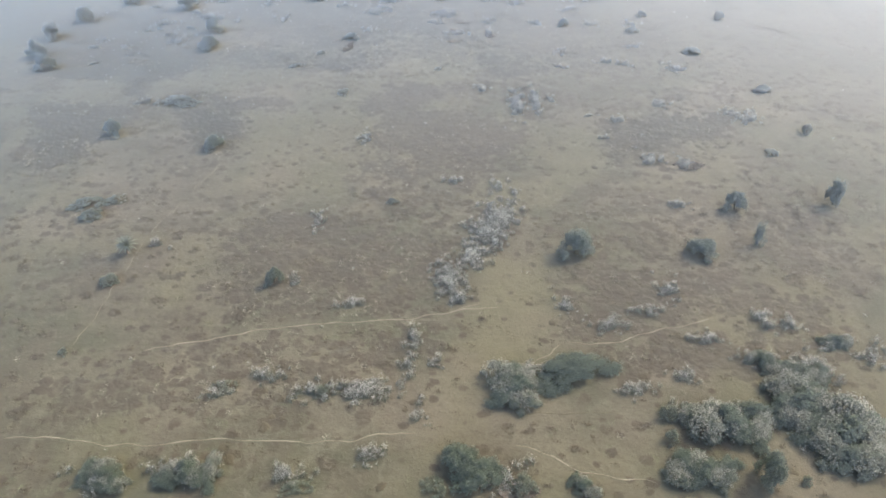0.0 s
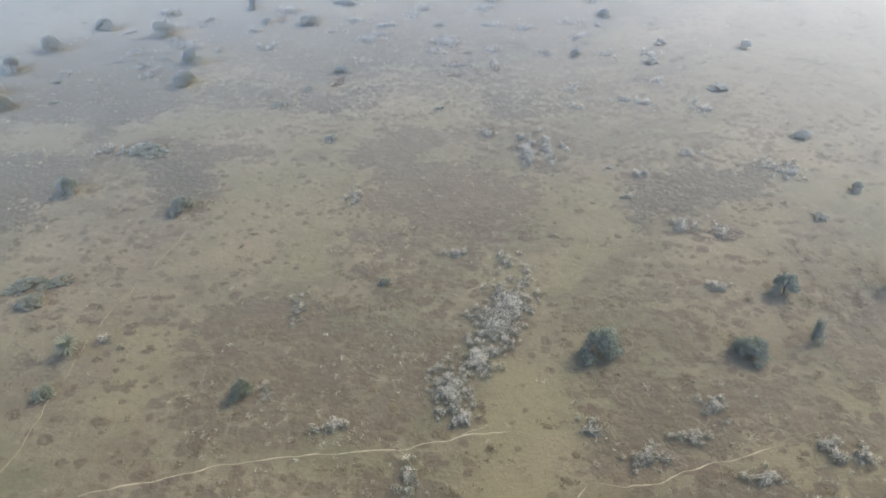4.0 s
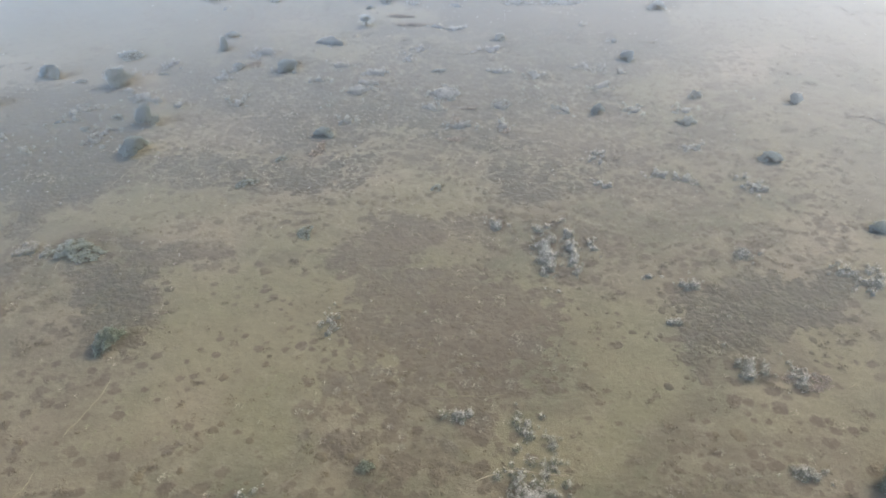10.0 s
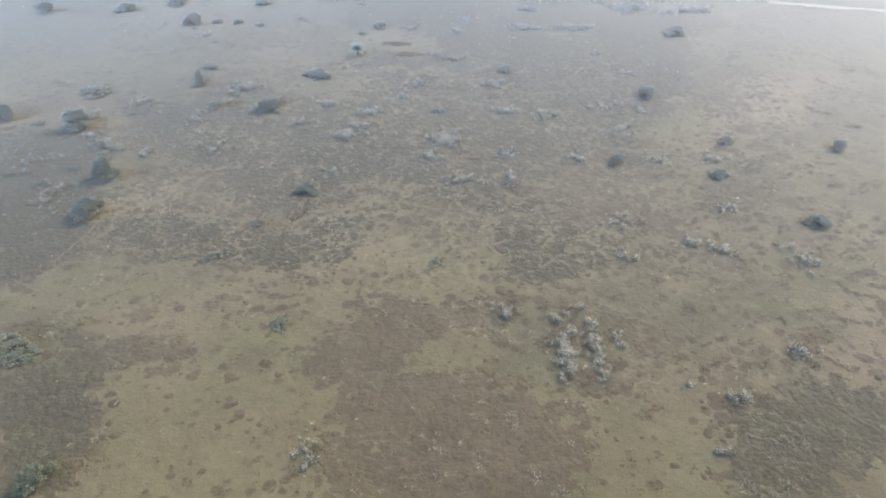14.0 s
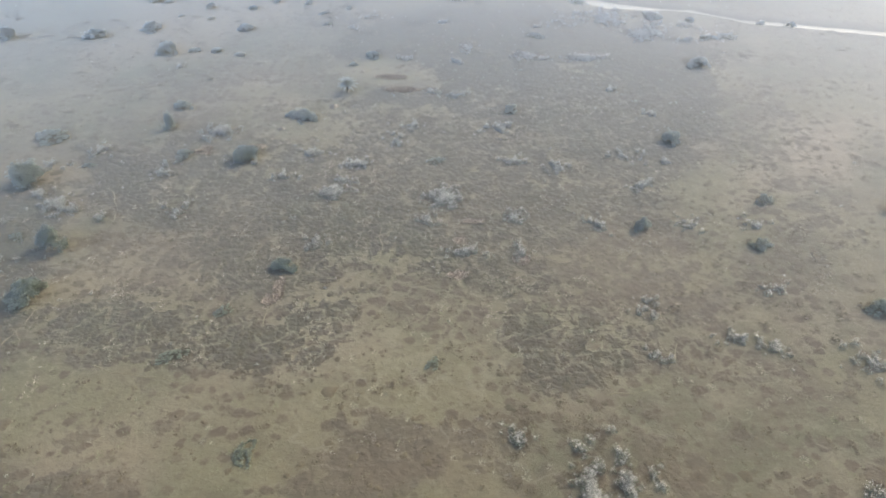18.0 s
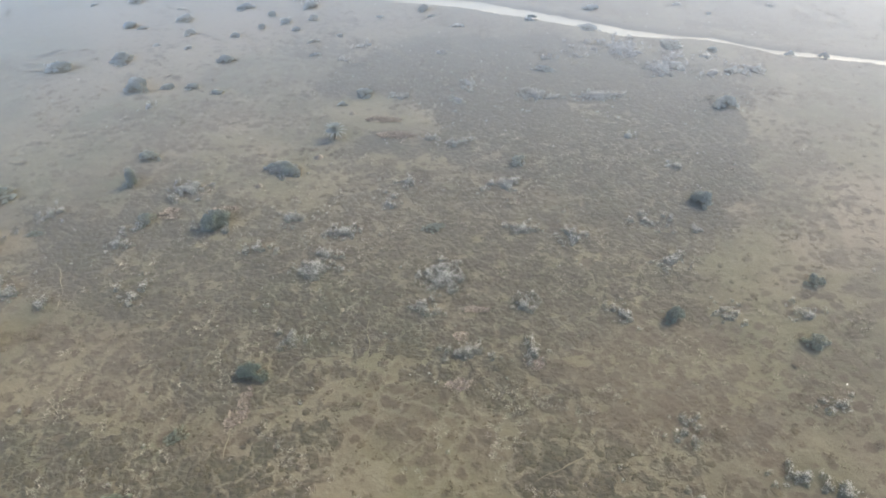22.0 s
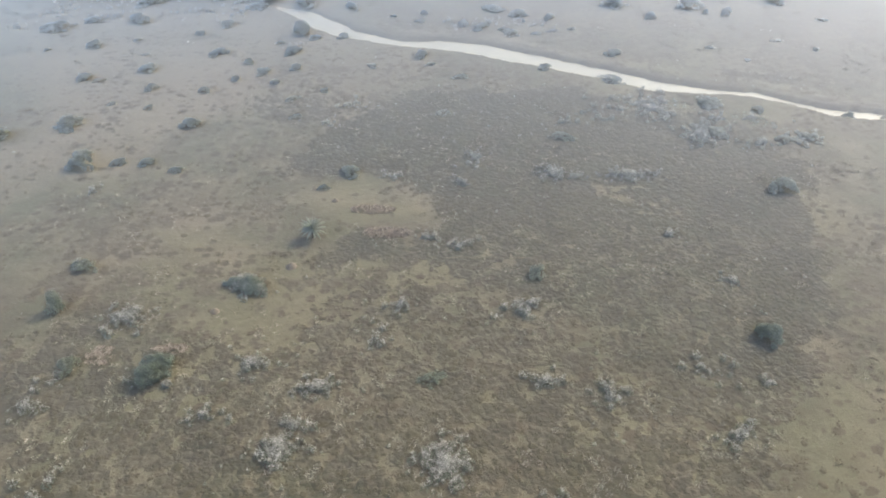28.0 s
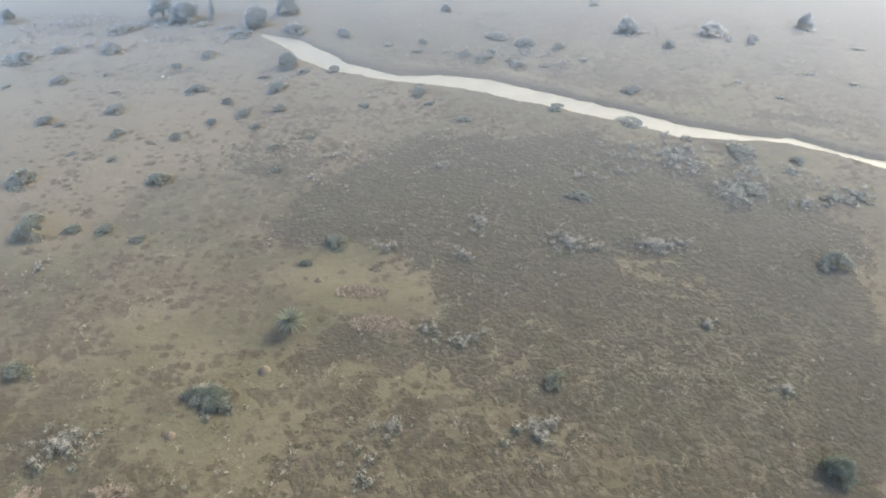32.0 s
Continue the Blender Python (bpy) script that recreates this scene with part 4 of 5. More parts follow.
for k in range(6):  # wiry grey shrubs with pale heads at the tips of their twigs
    r = np.random.default_rng(600 + k)
    a, q = r.uniform(0, 6.283, 36), np.sqrt(r.uniform(0, 1, 36)) * 0.9
    at = np.stack([np.cos(a) * q, np.sin(a) * q, (0.9 - 0.5 * q * q) * r.uniform(0.15, 0.85, 36)], 1)
    v = leaf_quads(at, at * (1, 1, 0.5), 0.2, 620 + k)
    SHRUBS.append(mesh_from("twigs", v, np.arange(len(v)).reshape(-1, 4), M_TWIG))
    groups = 8
    b, w = r.uniform(0, 6.283, groups), np.sqrt(r.uniform(0.05, 1, groups)) * 0.85
    which = r.integers(0, groups, 60)
    at = np.stack([np.cos(b[which]) * w[which], np.sin(b[which]) * w[which], 0.95 - 0.45 * w[which] ** 2], 1) + r.normal(0, 0.25, (60, 3)) * (1, 1, 0.7)
    v = leaf_quads(at, np.tile((0, 0, 0.8), (60, 1)), 0.09, 640 + k)
    HEADS.append(mesh_from("flower_cluster", v, np.arange(len(v)).reshape(-1, 4), M_FLOWER))
count = [0]


def root(name, x, y, w, h, label, category, group="", deep=0.0):
    """An empty at a plant's foot, scaled so that its parts are w wide and h high."""
    count[0] += 1
    ob = new(name)
    ob.location = (x, y, float(land(x, y)) - 0.03)
    ob.rotation_euler = (0, 0, count[0] * 2.399)
    slant = 0.82 + 0.36 * ((count[0] * 0.618) % 1)
    ob.scale = (w / 2 * slant, w / 2 / slant, h)
    if deep:  # longer from side to side than from front to back
        ob.rotation_euler = (0, 0, 0.35 * math.sin(5 * count[0]))
        ob.scale = (w / 2, w / 2 * deep, h)
    return tagged(ob, label, category, group)


def tree(x, y, w, h):
    ob = root("tree", x, y, w, h, "dark green leafy savanna tree with a rounded crown" if w > 4 else "small dark green savanna tree with a dense crown", "tree")
    part("trunk", TRUNKS[count[0] % 5], ob, "short grey-brown trunk and limbs")
    part("crown", CROWNS[count[0] % 6], ob)


def slim(x, y, w, h):
    ob = root("tree", x, y, w, h, "slim upright dark green tree in dry grass", "tree")
    part("trunk", TRUNKS[count[0] % 5], ob, "thin grey-brown trunk")
    part("crown", SLIMS[count[0] % 2], ob)


def bush(x, y, w, h):
    ob = root("bush", x, y, w, h, "dull green leafy bush on dry turf" if w < 3.5 else "broad dull green bush on dry turf", "bush")
    part("stem", STEMS[count[0] % 4], ob)
    part("foliage", MOUNDS[count[0] % 6], ob)


def lowbush(x, y, w, h):
    ob = root("bush", x, y, 0.95 * w, 0.6 * h, "low spreading grey-green bush in pale grass", "bush")
    part("stem", STEMS[count[0] % 4], ob)
    part("foliage", GREYS[count[0] % 4], ob)


def thicket(x, y, w, h):
    """Several bushes grown together, the tallest in the middle, with pale shrubs in the gaps."""
    n = max(4, round(w * 1.1) + 1)
    for i in range(n):
        a, q = 2.4 * i + count[0], (0.42 * math.sqrt(i / n)) * w
        size = w * (0.58 if i == 0 else 0.36 + 0.18 * ((i * 0.618) % 1))
        tall = min(0.8 * h, 0.5 * size) * (1.0 if i == 0 else 0.8 + 0.25 * ((i * 0.37) % 1))
        ob = root("bush", x + q * math.cos(a), y + 0.8 * q * math.sin(a), size, tall, "grey-green bush with pale flower heads in a thicket" if i % 3 else "dark grey-green bush in a thicket", "bush")
        part("stem", STEMS[count[0] % 4], ob)
        part("foliage", (DARKER if i % 3 == 0 else THICKETS)[count[0] % 4], ob)
        if i % 3:
            tagged(part("bloom", BLOOMS[count[0] % 4], ob, "greyish white dry flower heads"), kind="stuff")


def bigbush(x, y, w, h):
    ob = root("bush", x, y, 1.12 * w, 0.75 * h, "large dark green dense bush beside pale shrubs", "bush", deep=0.62)
    part("stem", STEMS[count[0] % 4], ob)
    part("foliage", DENSE, ob)


def frond_mesh(seed):
    r = np.random.default_rng(seed)
    verts, faces = [], []
    n = 7
    for i in range(n):
        u = i / (n - 1)
        out, rise = 1.0 * u, 0.75 * u - 0.75 * u * u
        wide = 0.085 * (0.25 + 1.5 * u * (1 - u) * 2) * (1 - 0.75 * u ** 3)
        verts += [(out, -wide, rise - wide * 0.5), (out, 0, rise), (out, wide, rise - wide * 0.5)]
    for i in range(n - 1):
        for j in (0, 1):
            faces.append((3 * i + j, 3 * i + j + 1, 3 * i + j + 4, 3 * i + j + 3))
    return mesh_from("frond", np.array(verts) + r.normal(0, 0.006, (len(verts), 3)), np.array(faces), M_PALM)


FRONDS = [frond_mesh(700 + k) for k in range(3)]


def palm(x, y, w, h):
    ob = tagged(new("palm"), "young palm with a burst of stiff grey-green fronds", "palm tree")
    ob.location = (x, y, float(land(x, y)))
    v, f = tube([(0, 0, -0.1), (0.03, 0, 0.35 * h), (0.0, 0.02, 0.55 * h)], [0.2, 0.17, 0.12], 8)
    part("trunk", mesh_from("trunk", np.array(v), np.array(f), M_BARK, True), ob, "short ringed brown trunk")
    for i in range(54):
        leaf = part("frond", FRONDS[i % 3], ob)
        up = 80 - 95 * i / 54
        size = 0.48 * w * (0.85 + 0.25 * ((i * 7) % 5) / 5)
        leaf.matrix_basis = pose(0, 0, 0.5 * h, 0, 0, 137.5 * i) @ pose(0, 0, 0, 0, -up * 0.75, 0) @ Matrix.Diagonal((size, size, size, 1))


REST = []


def shrub(x, y, w, h, label):
    ob = root("flowering_shrub", x, y, w, h, label, "shrub", "pale flowering shrubs")
    part("foliage", SHRUBS[count[0] % 6], ob)
    tagged(part("bloom", HEADS[(count[0] * 5) % 6], ob, "pale dry flower heads"), kind="stuff")


def colony(x, y, w, l, n):
    """A loose stand of pale flowering shrubs in an oval: those by the middle of the way are things, the others join the rest."""
    close = 0.5 if n >= 14 else 0.62
    n = round((6.0 if n >= 14 else 3.4) * n)
    for i in range(n):
        a, q = rng.uniform(0, 6.283), min(1.2, abs(rng.normal(0, 0.55)) + 0.1 * rng.uniform(0, 1))
        size = 0.42 + 0.95 * rng.uniform(0, 1) ** 1.6
        place = (x + close * w * q * math.cos(a) + rng.uniform(-0.4, 0.4), y + (close + 0.06) * l * q * math.sin(a) + rng.uniform(-0.2, 0.2), size, size * rng.uniform(0.5, 0.85))
        if -9 < x < 10 and y < 84 and len(bpy.data.objects) < 1650:
            shrub(*place, "wiry grey shrub with whitish flower heads in a dense stand" if n > 12 else "wiry grey shrub with whitish flower heads in dry grass")
        else:
            REST.append(place)


tree(44.8, 91.4, 3.9, 3.6)
slim(44.9, 82.2, 2.3, 3.5)
tree(18.6, 80.3, 5.3, 4.2)
tree(36.6, 80.1, 4.9, 2.7)
tree(-22.5, 73.6, 2.6, 2.7)
bush(-7.8, 93.6, 1.9, 0.8)
palm(-44.4, 80.1, 3.6, 2.3)
tree(-59.8, 116.2, 3.6, 3.3)
bush(-53.2, 89.2, 3.5, 1.4)
lowbush(-51.3, 93.9, 3.5, 1.4)
lowbush(-55.1, 92.8, 5.0, 2.0)
bush(-44.7, 73.8, 2.9, 1.1)
bush(-45.2, 60.6, 1.5, 0.6)
tree(-40.3, 111.1, 3.8, 2.8)
tree(56.5, 156.2, 4.1, 1.6)
tree(65.2, 135.5, 3.6, 1.5)
bush(57.2, 109.1, 2.6, 1.0)
bush(66.4, 117.0, 2.2, 2.2)
tree(60.4, 92.7, 3.7, 5.1)
bigbush(15.0, 57.0, 8.4, 3.4)
thicket(8.2, 54.6, 7.6, 4.4)
bush(24.2, 50.8, 2.3, 1.7)
bush(23.8, 47.7, 1.9, 1.4)
thicket(25.7, 43.5, 6.8, 2.7)
tree(32.1, 42.8, 3.6, 3.9)
thicket(30.5, 49.4, 8.5, 3.4)
thicket(27.7, 50.4, 5.2, 2.1)
thicket(39.0, 51.8, 9.0, 3.6)
thicket(37.6, 58.5, 5.1, 2.0)
thicket(41.0, 56.9, 5.8, 2.3)
thicket(47.5, 62.1, 4.2, 1.8)
thicket(41.7, 47.9, 10.2, 4.1)
thicket(46.2, 50.1, 3.6, 2.9)
bush(35.7, 42.4, 1.3, 0.9)
tree(1.7, 44.6, 4.7, 2.1)
tree(3.6, 42.8, 5.2, 2.1)
bush(8.0, 41.9, 2.9, 1.6)
thicket(-33.2, 43.0, 5.7, 2.3)
thicket(-25.1, 43.3, 6.1, 2.4)
lowbush(-24.5, 55.1, 2.7, 1.1)
thicket(13.7, 41.9, 3.5, 1.4)
lowbush(-0.8, 41.8, 2.9, 1.6)
lowbush(-14.4, 41.9, 2.6, 1.0)
bush(-13.4, 54.3, 2.3, 0.9)
lowbush(-52.3, 129.9, 6.6, 2.6)
tree(-67.6, 188.6, 6.2, 4.1)
tree(-55.3, 170.0, 4.4, 4.2)
tree(-53.8, 159.1, 5.0, 3.1)
slim(-50.0, 207.4, 3.0, 3.2)
bush(-50.3, 216.4, 3.7, 1.5)
tree(-102.7, 254.0, 4.3, 3.4)
bush(-82.3, 255.3, 5.7, 2.3)
bush(-61.6, 244.2, 4.4, 3.4)
lowbush(-70.5, 203.9, 6.1, 2.4)
palm(-18.9, 223.9, 4.8, 2.6)
bush(-15.1, 242.7, 3.9, 1.6)
tree(-33.3, 196.9, 4.5, 2.4)
bush(-44.5, 197.3, 3.1, 1.5)
tree(-21.7, 165.5, 3.5, 1.6)
bush(13.6, 214.8, 3.1, 1.6)
tree(41.4, 201.9, 4.0, 2.5)
tree(29.9, 174.9, 2.9, 2.1)
bush(50.9, 182.0, 2.7, 1.8)
bush(46.1, 170.3, 3.0, 1.8)
tree(69.8, 179.2, 3.0, 2.4)
thicket(-25.8, 212.3, 5.8, 2.3)
lowbush(-1.0, 147.3, 2.1, 0.8)
lowbush(-27.8, 156.9, 2.4, 1.0)
lowbush(-32.1, 148.5, 3.0, 1.2)
lowbush(-20.3, 134.6, 3.0, 1.2)
lowbush(-63.3, 247.9, 4.5, 2.6)
lowbush(-0.9, 195.2, 3.0, 1.2)
bush(56.6, 236.8, 4.7, 2.5)
bush(-19.1, 237.7, 1.8, 1.0)
bush(-64.3, 287.1, 4.5, 1.8)
bush(-49.0, 275.9, 2.5, 1.3)
bush(-60.3, 277.0, 2.8, 1.5)
bush(-77.1, 318.5, 5.7, 2.3)
bush(-43.2, 291.1, 2.2, 1.3)
bush(-43.8, 281.6, 1.9, 1.5)
bush(-38.5, 285.6, 3.7, 1.5)
bush(-31.7, 287.6, 2.6, 1.6)
tree(-33.8, 308.8, 5.0, 3.9)
bush(-33.8, 296.8, 4.5, 2.1)
bush(-4.1, 294.5, 3.3, 2.0)
bush(-47.6, 260.6, 3.9, 1.6)
tree(-71.2, 340.2, 7.1, 7.1)
tree(-65.2, 339.6, 8.0, 5.8)
slim(-58.9, 341.1, 3.2, 4.4)
tree(-45.9, 334.5, 7.6, 5.2)
tree(-40.1, 344.9, 6.7, 5.4)
bush(-36.0, 330.6, 5.9, 2.5)
lowbush(-48.5, 328.4, 5.9, 2.4)
lowbush(14.0, 326.4, 5.7, 2.7)
bush(20.4, 322.2, 4.5, 2.0)
lowbush(17.6, 309.0, 4.9, 2.0)
bush(10.1, 312.9, 3.2, 1.3)
bush(28.2, 319.6, 3.3, 1.6)
tree(46.5, 330.0, 6.0, 4.1)
bush(39.9, 295.3, 3.5, 1.8)
bush(67.1, 329.0, 7.6, 3.1)
tree(91.7, 332.9, 4.3, 4.0)
bush(74.2, 321.6, 2.1, 2.1)
bush(54.8, 320.6, 2.9, 1.8)
bush(-23.1, 328.1, 3.5, 2.0)
bush(-4.0, 322.9, 2.0, 1.7)
bush(2.2, 345.6, 2.5, 2.1)
lowbush(22.7, 255.4, 4.1, 1.8)
lowbush(54.3, 269.4, 5.7, 2.4)
lowbush(51.1, 256.9, 5.0, 2.0)
lowbush(63.4, 253.5, 4.1, 1.7)
lowbush(68.8, 254.2, 4.2, 1.7)
lowbush(37.0, 281.6, 5.2, 2.1)
bush(23.2, 286.9, 3.0, 1.4)
lowbush(4.7, 282.8, 3.3, 1.3)
bush(-51.0, 296.9, 3.8, 1.5)
bush(-81.5, 301.0, 4.2, 1.7)
tree(-110.2, 338.1, 4.2, 4.0)
lowbush(-78.5, 332.5, 7.9, 3.2)
lowbush(-95.4, 313.7, 7.6, 3.1)
lowbush(-88.7, 319.2, 4.6, 1.9)
bush(-58.9, 309.3, 2.8, 1.1)
bush(-53.4, 315.4, 4.2, 1.7)
bush(-23.3, 306.8, 3.4, 1.3)
bush(-70.7, 260.8, 5.1, 2.0)
bush(-76.4, 282.5, 3.8, 1.5)
bush(-45.2, 243.5, 2.4, 1.0)
colony(8.7, 89.4, 6.0, 7.1, 34)
colony(6.5, 85.0, 5.8, 7.2, 34)
colony(4.1, 79.5, 4.8, 5.3, 24)
colony(0.9, 74.4, 5.3, 7.3, 30)
colony(1.6, 70.3, 3.7, 2.3, 8)
colony(-3.4, 62.9, 2.1, 4.0, 8)
colony(-4.2, 58.4, 1.7, 3.7, 8)
colony(-0.9, 58.2, 1.7, 2.2, 4)
colony(8.6, 98.4, 1.7, 6.0, 6)
colony(11.5, 95.9, 2.4, 7.6, 8)
colony(-9.1, 54.4, 7.8, 3.2, 24)
colony(-14.2, 54.7, 4.6, 3.1, 9)
colony(-20.4, 57.1, 4.1, 2.9, 8)
colony(-7.4, 45.7, 2.7, 1.8, 7)
colony(-18.6, 88.3, 1.9, 5.6, 6)
colony(-11.8, 69.4, 3.7, 1.6, 6)
colony(-19.8, 74.3, 1.7, 2.3, 3)
colony(-15.2, 43.6, 3.6, 2.3, 8)
colony(-2.7, 51.6, 2.0, 3.3, 5)
colony(15.9, 68.6, 3.2, 3.0, 6)
colony(21.0, 65.3, 4.4, 3.3, 10)
colony(26.0, 67.8, 3.8, 2.1, 6)
colony(29.7, 72.0, 4.7, 5.1, 9)
colony(39.9, 66.5, 3.1, 3.8, 7)
colony(43.0, 65.4, 3.1, 2.6, 5)
colony(32.5, 62.9, 3.7, 2.3, 7)
colony(27.6, 56.2, 2.8, 3.0, 6)
colony(21.5, 54.7, 4.3, 2.3, 8)
colony(50.6, 60.0, 4.7, 3.2, 9)
colony(36.2, 59.1, 5.1, 2.2, 7)
colony(43.1, 58.2, 6.7, 4.7, 14)
colony(31.7, 51.4, 6.1, 3.9, 12)
colony(26.1, 51.0, 4.0, 2.7, 6)
colony(10.2, 57.7, 4.0, 1.9, 8)
colony(39.6, 46.9, 4.1, 2.3, 7)
colony(-33.7, 42.8, 5.8, 3.5, 12)
colony(-26.2, 43.8, 5.7, 3.3, 14)
colony(6.5, 42.8, 5.3, 2.9, 10)
colony(-24.9, 54.2, 3.4, 2.3, 4)
colony(8.1, 136.5, 3.8, 3.4, 6)
colony(1.3, 100.1, 2.8, 1.9, 6)
colony(-58.7, 129.9, 5.1, 3.8, 7)
colony(35.8, 106.8, 3.5, 2.9, 8)
colony(40.9, 105.6, 4.9, 3.0, 9)
colony(28.1, 124.1, 2.7, 1.6, 3)
colony(36.4, 92.9, 4.4, 2.2, 6)
colony(57.6, 122.7, 7.7, 4.7, 8)
colony(42.9, 129.0, 3.8, 2.3, 4)
colony(-40.9, 82.3, 3.5, 1.4, 3)
colony(14.7, 129.3, 3.1, 12.6, 24)
colony(18.4, 129.9, 1.7, 10.8, 16)
colony(21.5, 130.8, 2.1, 4.0, 4)
colony(-14.0, 115.1, 2.1, 4.0, 5)
colony(33.1, 122.6, 3.1, 1.7, 5)
colony(29.2, 115.0, 1.6, 1.5, 2)
colony(55.4, 125.1, 6.1, 3.7, 7)
colony(50.3, 146.9, 4.9, 4.2, 9)
colony(36.1, 151.5, 6.4, 2.3, 8)
colony(39.9, 149.5, 4.0, 2.1, 6)
colony(25.8, 148.7, 2.3, 2.8, 4)
colony(26.9, 156.8, 4.3, 4.8, 7)
colony(-59.5, 181.6, 6.3, 7.7, 8)
colony(-40.3, 179.5, 3.9, 4.7, 6)
colony(-17.9, 171.8, 3.5, 3.9, 6)
colony(44.3, 160.5, 3.5, 3.1, 5)
colony(-62.1, 165.7, 4.8, 7.7, 7)
colony(-67.2, 176.5, 6.3, 6.8, 6)
colony(-51.8, 177.6, 1.8, 1.7, 2)
colony(-22.1, 197.5, 4.9, 3.0, 12)
colony(-13.9, 193.9, 5.5, 3.3, 14)
colony(-17.0, 185.2, 6.2, 4.0, 17)
colony(-16.1, 188.6, 4.5, 1.9, 6)
colony(0.6, 183.5, 6.0, 5.9, 30)
colony(-2.1, 177.2, 2.7, 2.8, 7)
colony(11.1, 177.7, 3.7, 3.3, 10)
colony(19.7, 192.6, 4.1, 3.3, 9)
colony(12.9, 195.1, 4.0, 2.6, 8)
colony(-34.1, 194.7, 5.0, 1.7, 8)
colony(-59.9, 198.9, 4.1, 5.1, 8)
colony(-40.2, 205.9, 6.8, 5.1, 14)
colony(32.7, 186.8, 4.2, 2.7, 8)
colony(23.6, 175.9, 3.1, 4.4, 8)
colony(3.7, 169.1, 5.4, 2.5, 11)
colony(11.5, 169.0, 2.6, 3.4, 7)
colony(-4.9, 208.5, 3.8, 3.1, 7)
colony(10.7, 207.3, 5.6, 3.1, 8)
colony(-25.5, 212.4, 5.0, 3.8, 10)
colony(47.4, 175.8, 4.2, 3.2, 7)
colony(39.9, 213.9, 4.2, 2.3, 4)
colony(-25.9, 189.6, 5.0, 2.0, 6)
colony(36.8, 175.8, 4.4, 4.4, 7)
colony(32.1, 196.3, 5.0, 4.2, 6)
colony(-8.0, 201.8, 5.0, 4.2, 5)
colony(-46.5, 190.4, 3.4, 2.9, 4)
colony(6.6, 247.7, 3.9, 5.7, 9)
colony(19.4, 242.2, 5.7, 5.1, 14)
colony(23.5, 241.8, 2.9, 3.6, 6)
colony(32.8, 241.4, 10.6, 4.5, 20)
colony(3.9, 239.5, 2.8, 3.4, 5)
colony(41.9, 267.6, 10.5, 13.6, 30)
colony(48.9, 256.3, 9.9, 9.8, 26)
colony(66.6, 255.6, 6.9, 8.1, 10)
colony(-8.1, 241.6, 2.8, 2.5, 4)
colony(-17.2, 269.3, 6.8, 3.6, 7)
colony(12.4, 208.5, 3.2, 2.8, 7)
colony(-1.4, 223.9, 3.3, 2.7, 6)
colony(38.4, 194.4, 2.4, 1.6, 4)
colony(3.5, 222.0, 5.2, 2.6, 6)
colony(-56.7, 236.5, 3.0, 2.4, 4)
colony(-20.8, 261.4, 3.2, 3.8, 4)
colony(0.3, 264.7, 4.4, 3.8, 5)
colony(30.6, 265.7, 6.8, 7.6, 8)
colony(34.8, 224.5, 3.5, 2.4, 4)
colony(21.4, 316.6, 8.2, 7.5, 8)
colony(5.6, 315.0, 8.1, 7.3, 8)
colony(-93.2, 336.4, 20.2, 13.6, 20)
colony(-100.7, 324.7, 11.5, 8.6, 8)
colony(-79.5, 334.2, 11.4, 8.4, 8)
colony(-53.7, 317.2, 5.7, 5.8, 5)
bush(80, 264, 2.8, 1.9)
bush(87, 262, 2.6, 1.6)
lowbush(54, 269, 3.6, 1.6)
lowbush(37, 280, 3.2, 1.4)
bush(63, 266, 2.6, 1.2)
bush(76, 325, 2.4, 1.6)
bush(70, 324, 2.0, 1.4)
bush(55, 322, 2.4, 1.6)
bush(41, 296, 2.4, 1.4)
bush(11, 314, 3.0, 1.4)
bush(6, 316, 2.6, 1.3)
bush(-24, 330, 2.6, 1.8)
bush(2, 347, 2.6, 1.8)
bush(42, 351, 2.4, 1.8)
bush(-43, 291, 2.4, 1.4)
lowbush(-52, 296, 3.6, 1.2)
bush(-77, 282, 2.6, 1.0)
bush(-35, 280, 2.2, 1.2)
lowbush(-71, 259, 4.0, 1.5)
bush(-56, 246, 3.0, 1.0)
bush(-51, 246, 3.0, 1.0)
bush(-73, 281, 2.2, 0.9)
colony(-64, 185, 3.0, 2.2, 9)
colony(-60, 182, 3.0, 2.2, 9)
colony(-57, 180, 3.0, 2.2, 9)
tree(-90, 178, 5.0, 4.4)
tree(-93, 166, 5.0, 4.0)
tree(-91, 154, 4.6, 4.2)
tree(-86, 147, 5.0, 4.0)
tree(-83, 192, 4.6, 3.2)
tree(-34, 195, 3.6, 3.0)
for x, y, w in ((-81, 160, 2.4), (-77, 150, 2.0), (-66, 168, 2.2), (-62, 173, 2.4), (-72, 171, 2.0), (-76, 190, 2.6), (-60, 194, 2.2), (-70, 178, 2.0)):
    lowbush(x, y, w, 0.8)
for x, y, w in ((9, 311, 2.2), (16, 312, 2.6), (24, 309, 2.4), (21, 323, 3.4), (48, 329, 5.0), (54, 320, 2.8), (92, 331, 3.2), (-5, 318, 2.6), (-12, 322, 2.4), (33, 312, 2.2), (64, 300, 2.4), (81, 304, 2.6), (88, 298, 2.2), (70, 292, 2.0), (98, 318, 2.8),
                (-96, 311, 4.4), (-89, 318, 3.2), (-67, 338, 5.0), (-60, 336, 4.0), (-54, 333, 3.4), (-73, 305, 2.2), (-92, 299, 2.2), (-68, 296, 1.8), (-38, 303, 2.4), (-30, 306, 3.4), (-58, 268, 2.2), (-66, 270, 2.0), (-30, 272, 2.6), (-24, 276, 2.2), (-15, 289, 2.6), (-2, 290, 2.4), (-28, 264, 2.4)):
    lowbush(x, y, w, 0.45 * w)
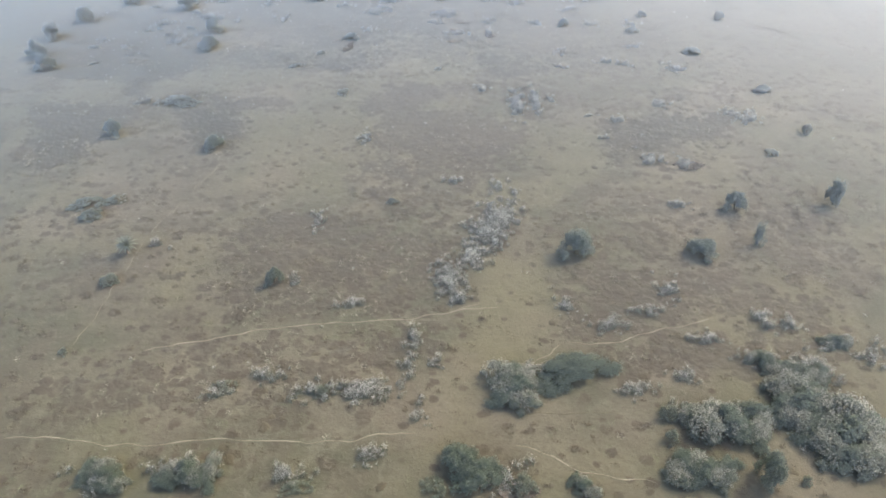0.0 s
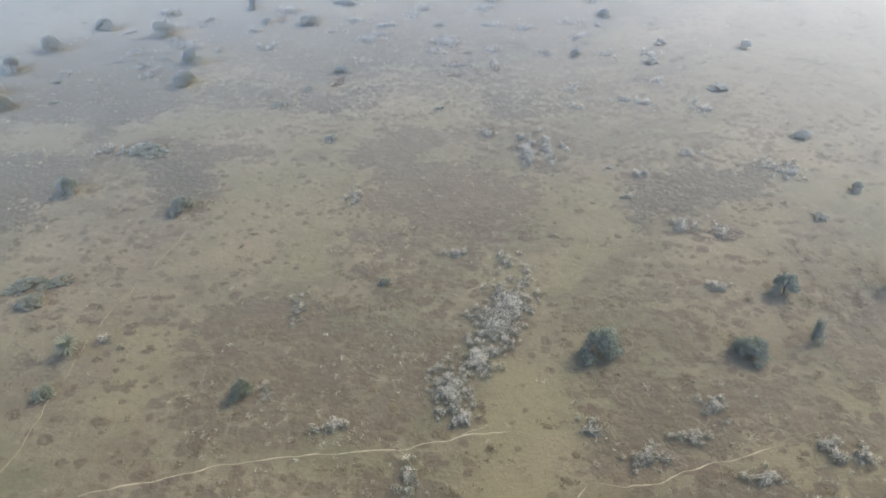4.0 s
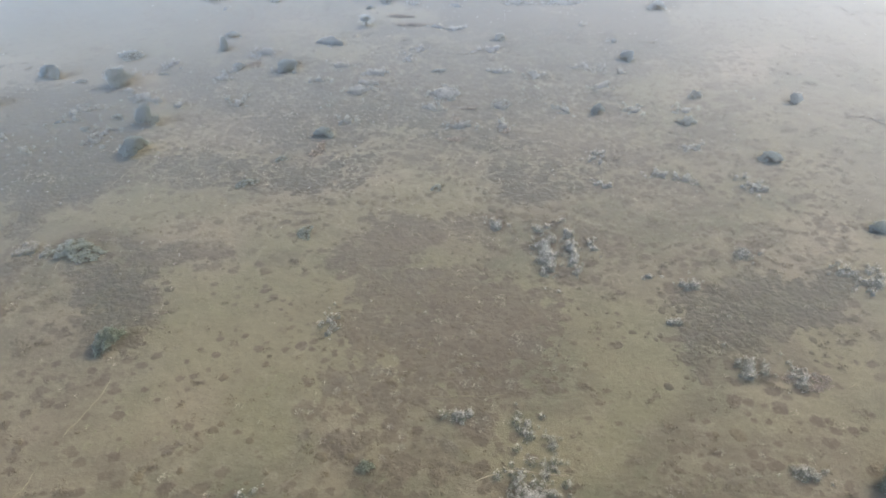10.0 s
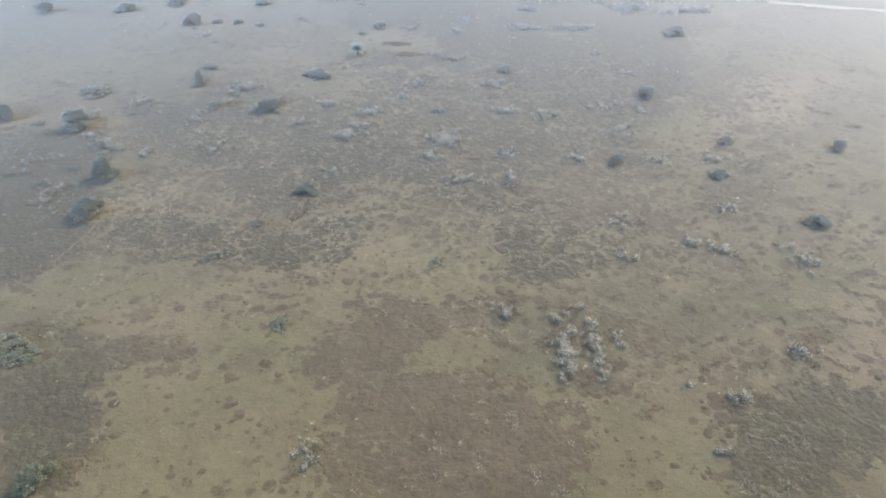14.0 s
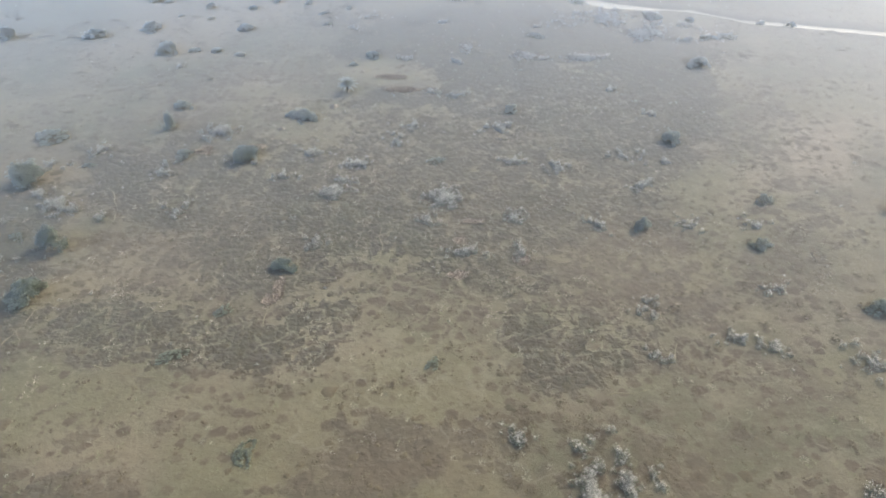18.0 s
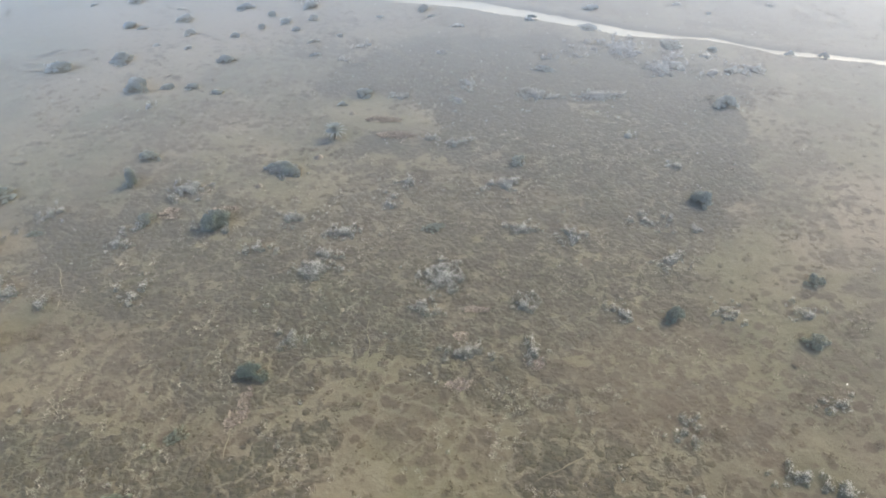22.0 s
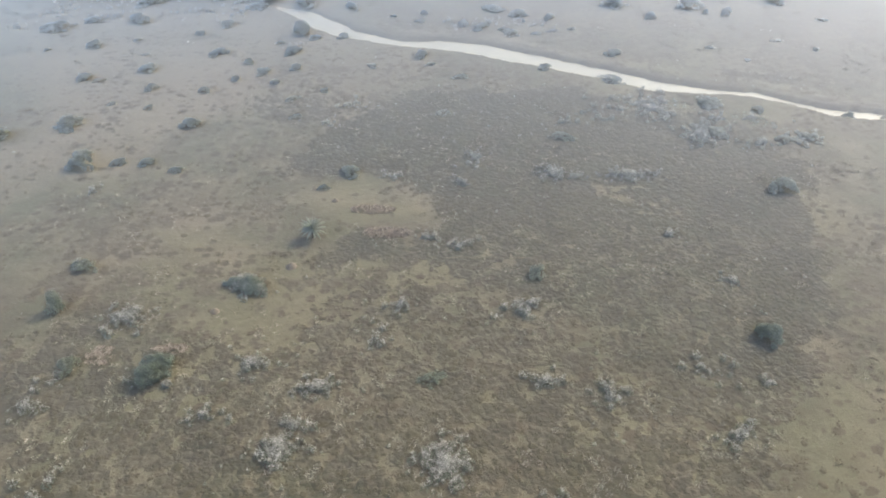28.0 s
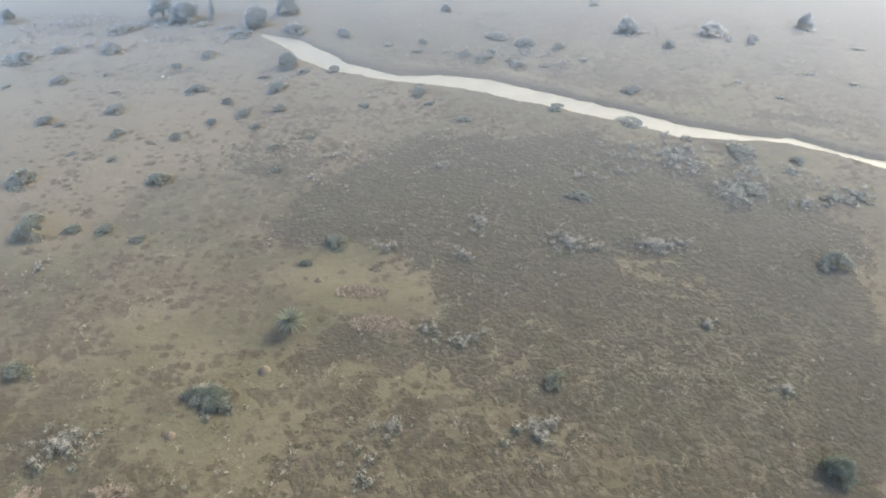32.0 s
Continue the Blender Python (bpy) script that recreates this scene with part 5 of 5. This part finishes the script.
for x, y, w, l, n in ((-80, 164, 6, 4, 4), (-70, 175, 7, 4, 5), (-63, 163, 5, 4, 4), (-73, 160, 5, 3, 4), (-59, 180, 5, 4, 4), (-66, 193, 7, 4, 4), (-45, 195, 5, 4, 4), (-64, 325, 12, 8, 12), (-52, 326, 8, 6, 8), (-84, 322, 12, 7, 12), (-106, 314, 8, 6, 8), (-34, 301, 6, 5, 6),
                      (53, 263, 7, 5, 10), (60, 262, 6, 5, 8), (46, 270, 7, 4, 8), (36, 271, 6, 4, 6), (58, 252, 7, 4, 8), (24, 262, 4, 3, 4), (28, 311, 5, 5, 5), (13, 317, 7, 5, 6)):
    colony(x, y, w, l, n)

# single pale shrubs, strewn over the dark scrub
px, py = sites(2.1)
cover = covers(px, py)
strewn = rng.uniform(0, 1, px.size) < (0.012 + 0.30 * cover["dark"] + 0.10 * cover["brown"]) * smooth(0.45, 0.62, value_noise(px / 8, py / 8, 91))
for x, y in zip(px[strewn], py[strewn]):
    size = rng.uniform(0.25, 0.65)
    REST.append((x, y, size, size * rng.uniform(0.5, 0.8)))

stand = None
for name, kinds, mat in (("shrub_stand", SHRUBS, M_TWIG), ("flower_cluster", HEADS, M_FLOWER)):
    pieces = []
    for i, (x, y, w, h) in enumerate(REST):
        me = kinds[i % 6]
        v = np.empty(3 * len(me.vertices), np.float32)
        me.vertices.foreach_get("co", v)
        v = v.reshape(-1, 3)
        c, q = math.cos(2.4 * i), math.sin(2.4 * i)
        pieces.append(np.stack([(v[:, 0] * c - v[:, 1] * q) * w / 2 + x, (v[:, 0] * q + v[:, 1] * c) * w / 2 + y, v[:, 2] * h + float(land(x, y)) - 0.03], 1))
    v = np.concatenate(pieces)
    ob = new(name, mesh_from(name, v, np.arange(len(v)).reshape(-1, 4), mat))
    tagged(ob, "grey shrubs with whitish flower heads, spread over dry scrub" if stand is None else "whitish dry flower heads", "shrub" if stand is None else "", kind="stuff")
    ob.parent = stand
    stand = stand or ob


# ---- small things ----
def mound(x, y, w, h):
    """A weathered termite mound: a lumpy, leaning cone."""
    verts, faces, rings, sides = [], [], 6, 12
    for i in range(rings):
        u = i / (rings - 1)
        for k in range(sides):
            a = 2 * math.pi * k / sides
            r = 0.5 * w * (1 - u ** 1.6) * (1 + 0.35 * noise.noise((math.cos(a) * 1.3 + x, math.sin(a) * 1.3 + y, 2 * u))) + 0.02
            verts.append((math.cos(a) * r + 0.08 * w * u, math.sin(a) * r, h * u - 0.05))
    faces = [(i * sides + k, i * sides + (k + 1) % sides, (i + 1) * sides + (k + 1) % sides, (i + 1) * sides + k) for i in range(rings - 1) for k in range(sides)]
    ob = new("termite_mound", mesh_from("termite_mound", np.array(verts), np.array(faces), M_MOUND, True))
    ob.location = (x, y, float(land(x, y)))
    tagged(ob, "small tan earth mound on open turf", "earth mound")


mound(-21.0, 216.8, 1.7, 0.8)
mound(-16.8, 234.0, 1.1, 0.6)
mound(-29.4, 207.2, 1.3, 0.6)


def scrap(x, y, w, h):
    """A crumpled scrap of white plastic."""
    n, verts = 7, []
    for i in range(n):
        for j in range(n):
            u, v = i / (n - 1) - 0.5, j / (n - 1) - 0.5
            verts.append((u * w, v * w * 0.7, h * max(0, 1 - 2.6 * (u * u + v * v)) * (0.6 + 0.6 * noise.noise((6 * u + x, 6 * v, 1)))))
    faces = [(i * n + j, (i + 1) * n + j, (i + 1) * n + j + 1, i * n + j + 1) for i in range(n - 1) for j in range(n - 1)]
    ob = new("plastic_scrap", mesh_from("plastic_scrap", np.array(verts), np.array(faces), M_LITTER))
    ob.location = (x, y, float(land(x, y)) + 0.02)
    tagged(ob, "small crumpled white plastic scrap on the turf", "litter")


scrap(46.9, 163.9, 0.23, 0.15)
scrap(-60.4, 304.0, 0.55, 0.30)
scrap(-58.9, 303.4, 0.35, 0.21)
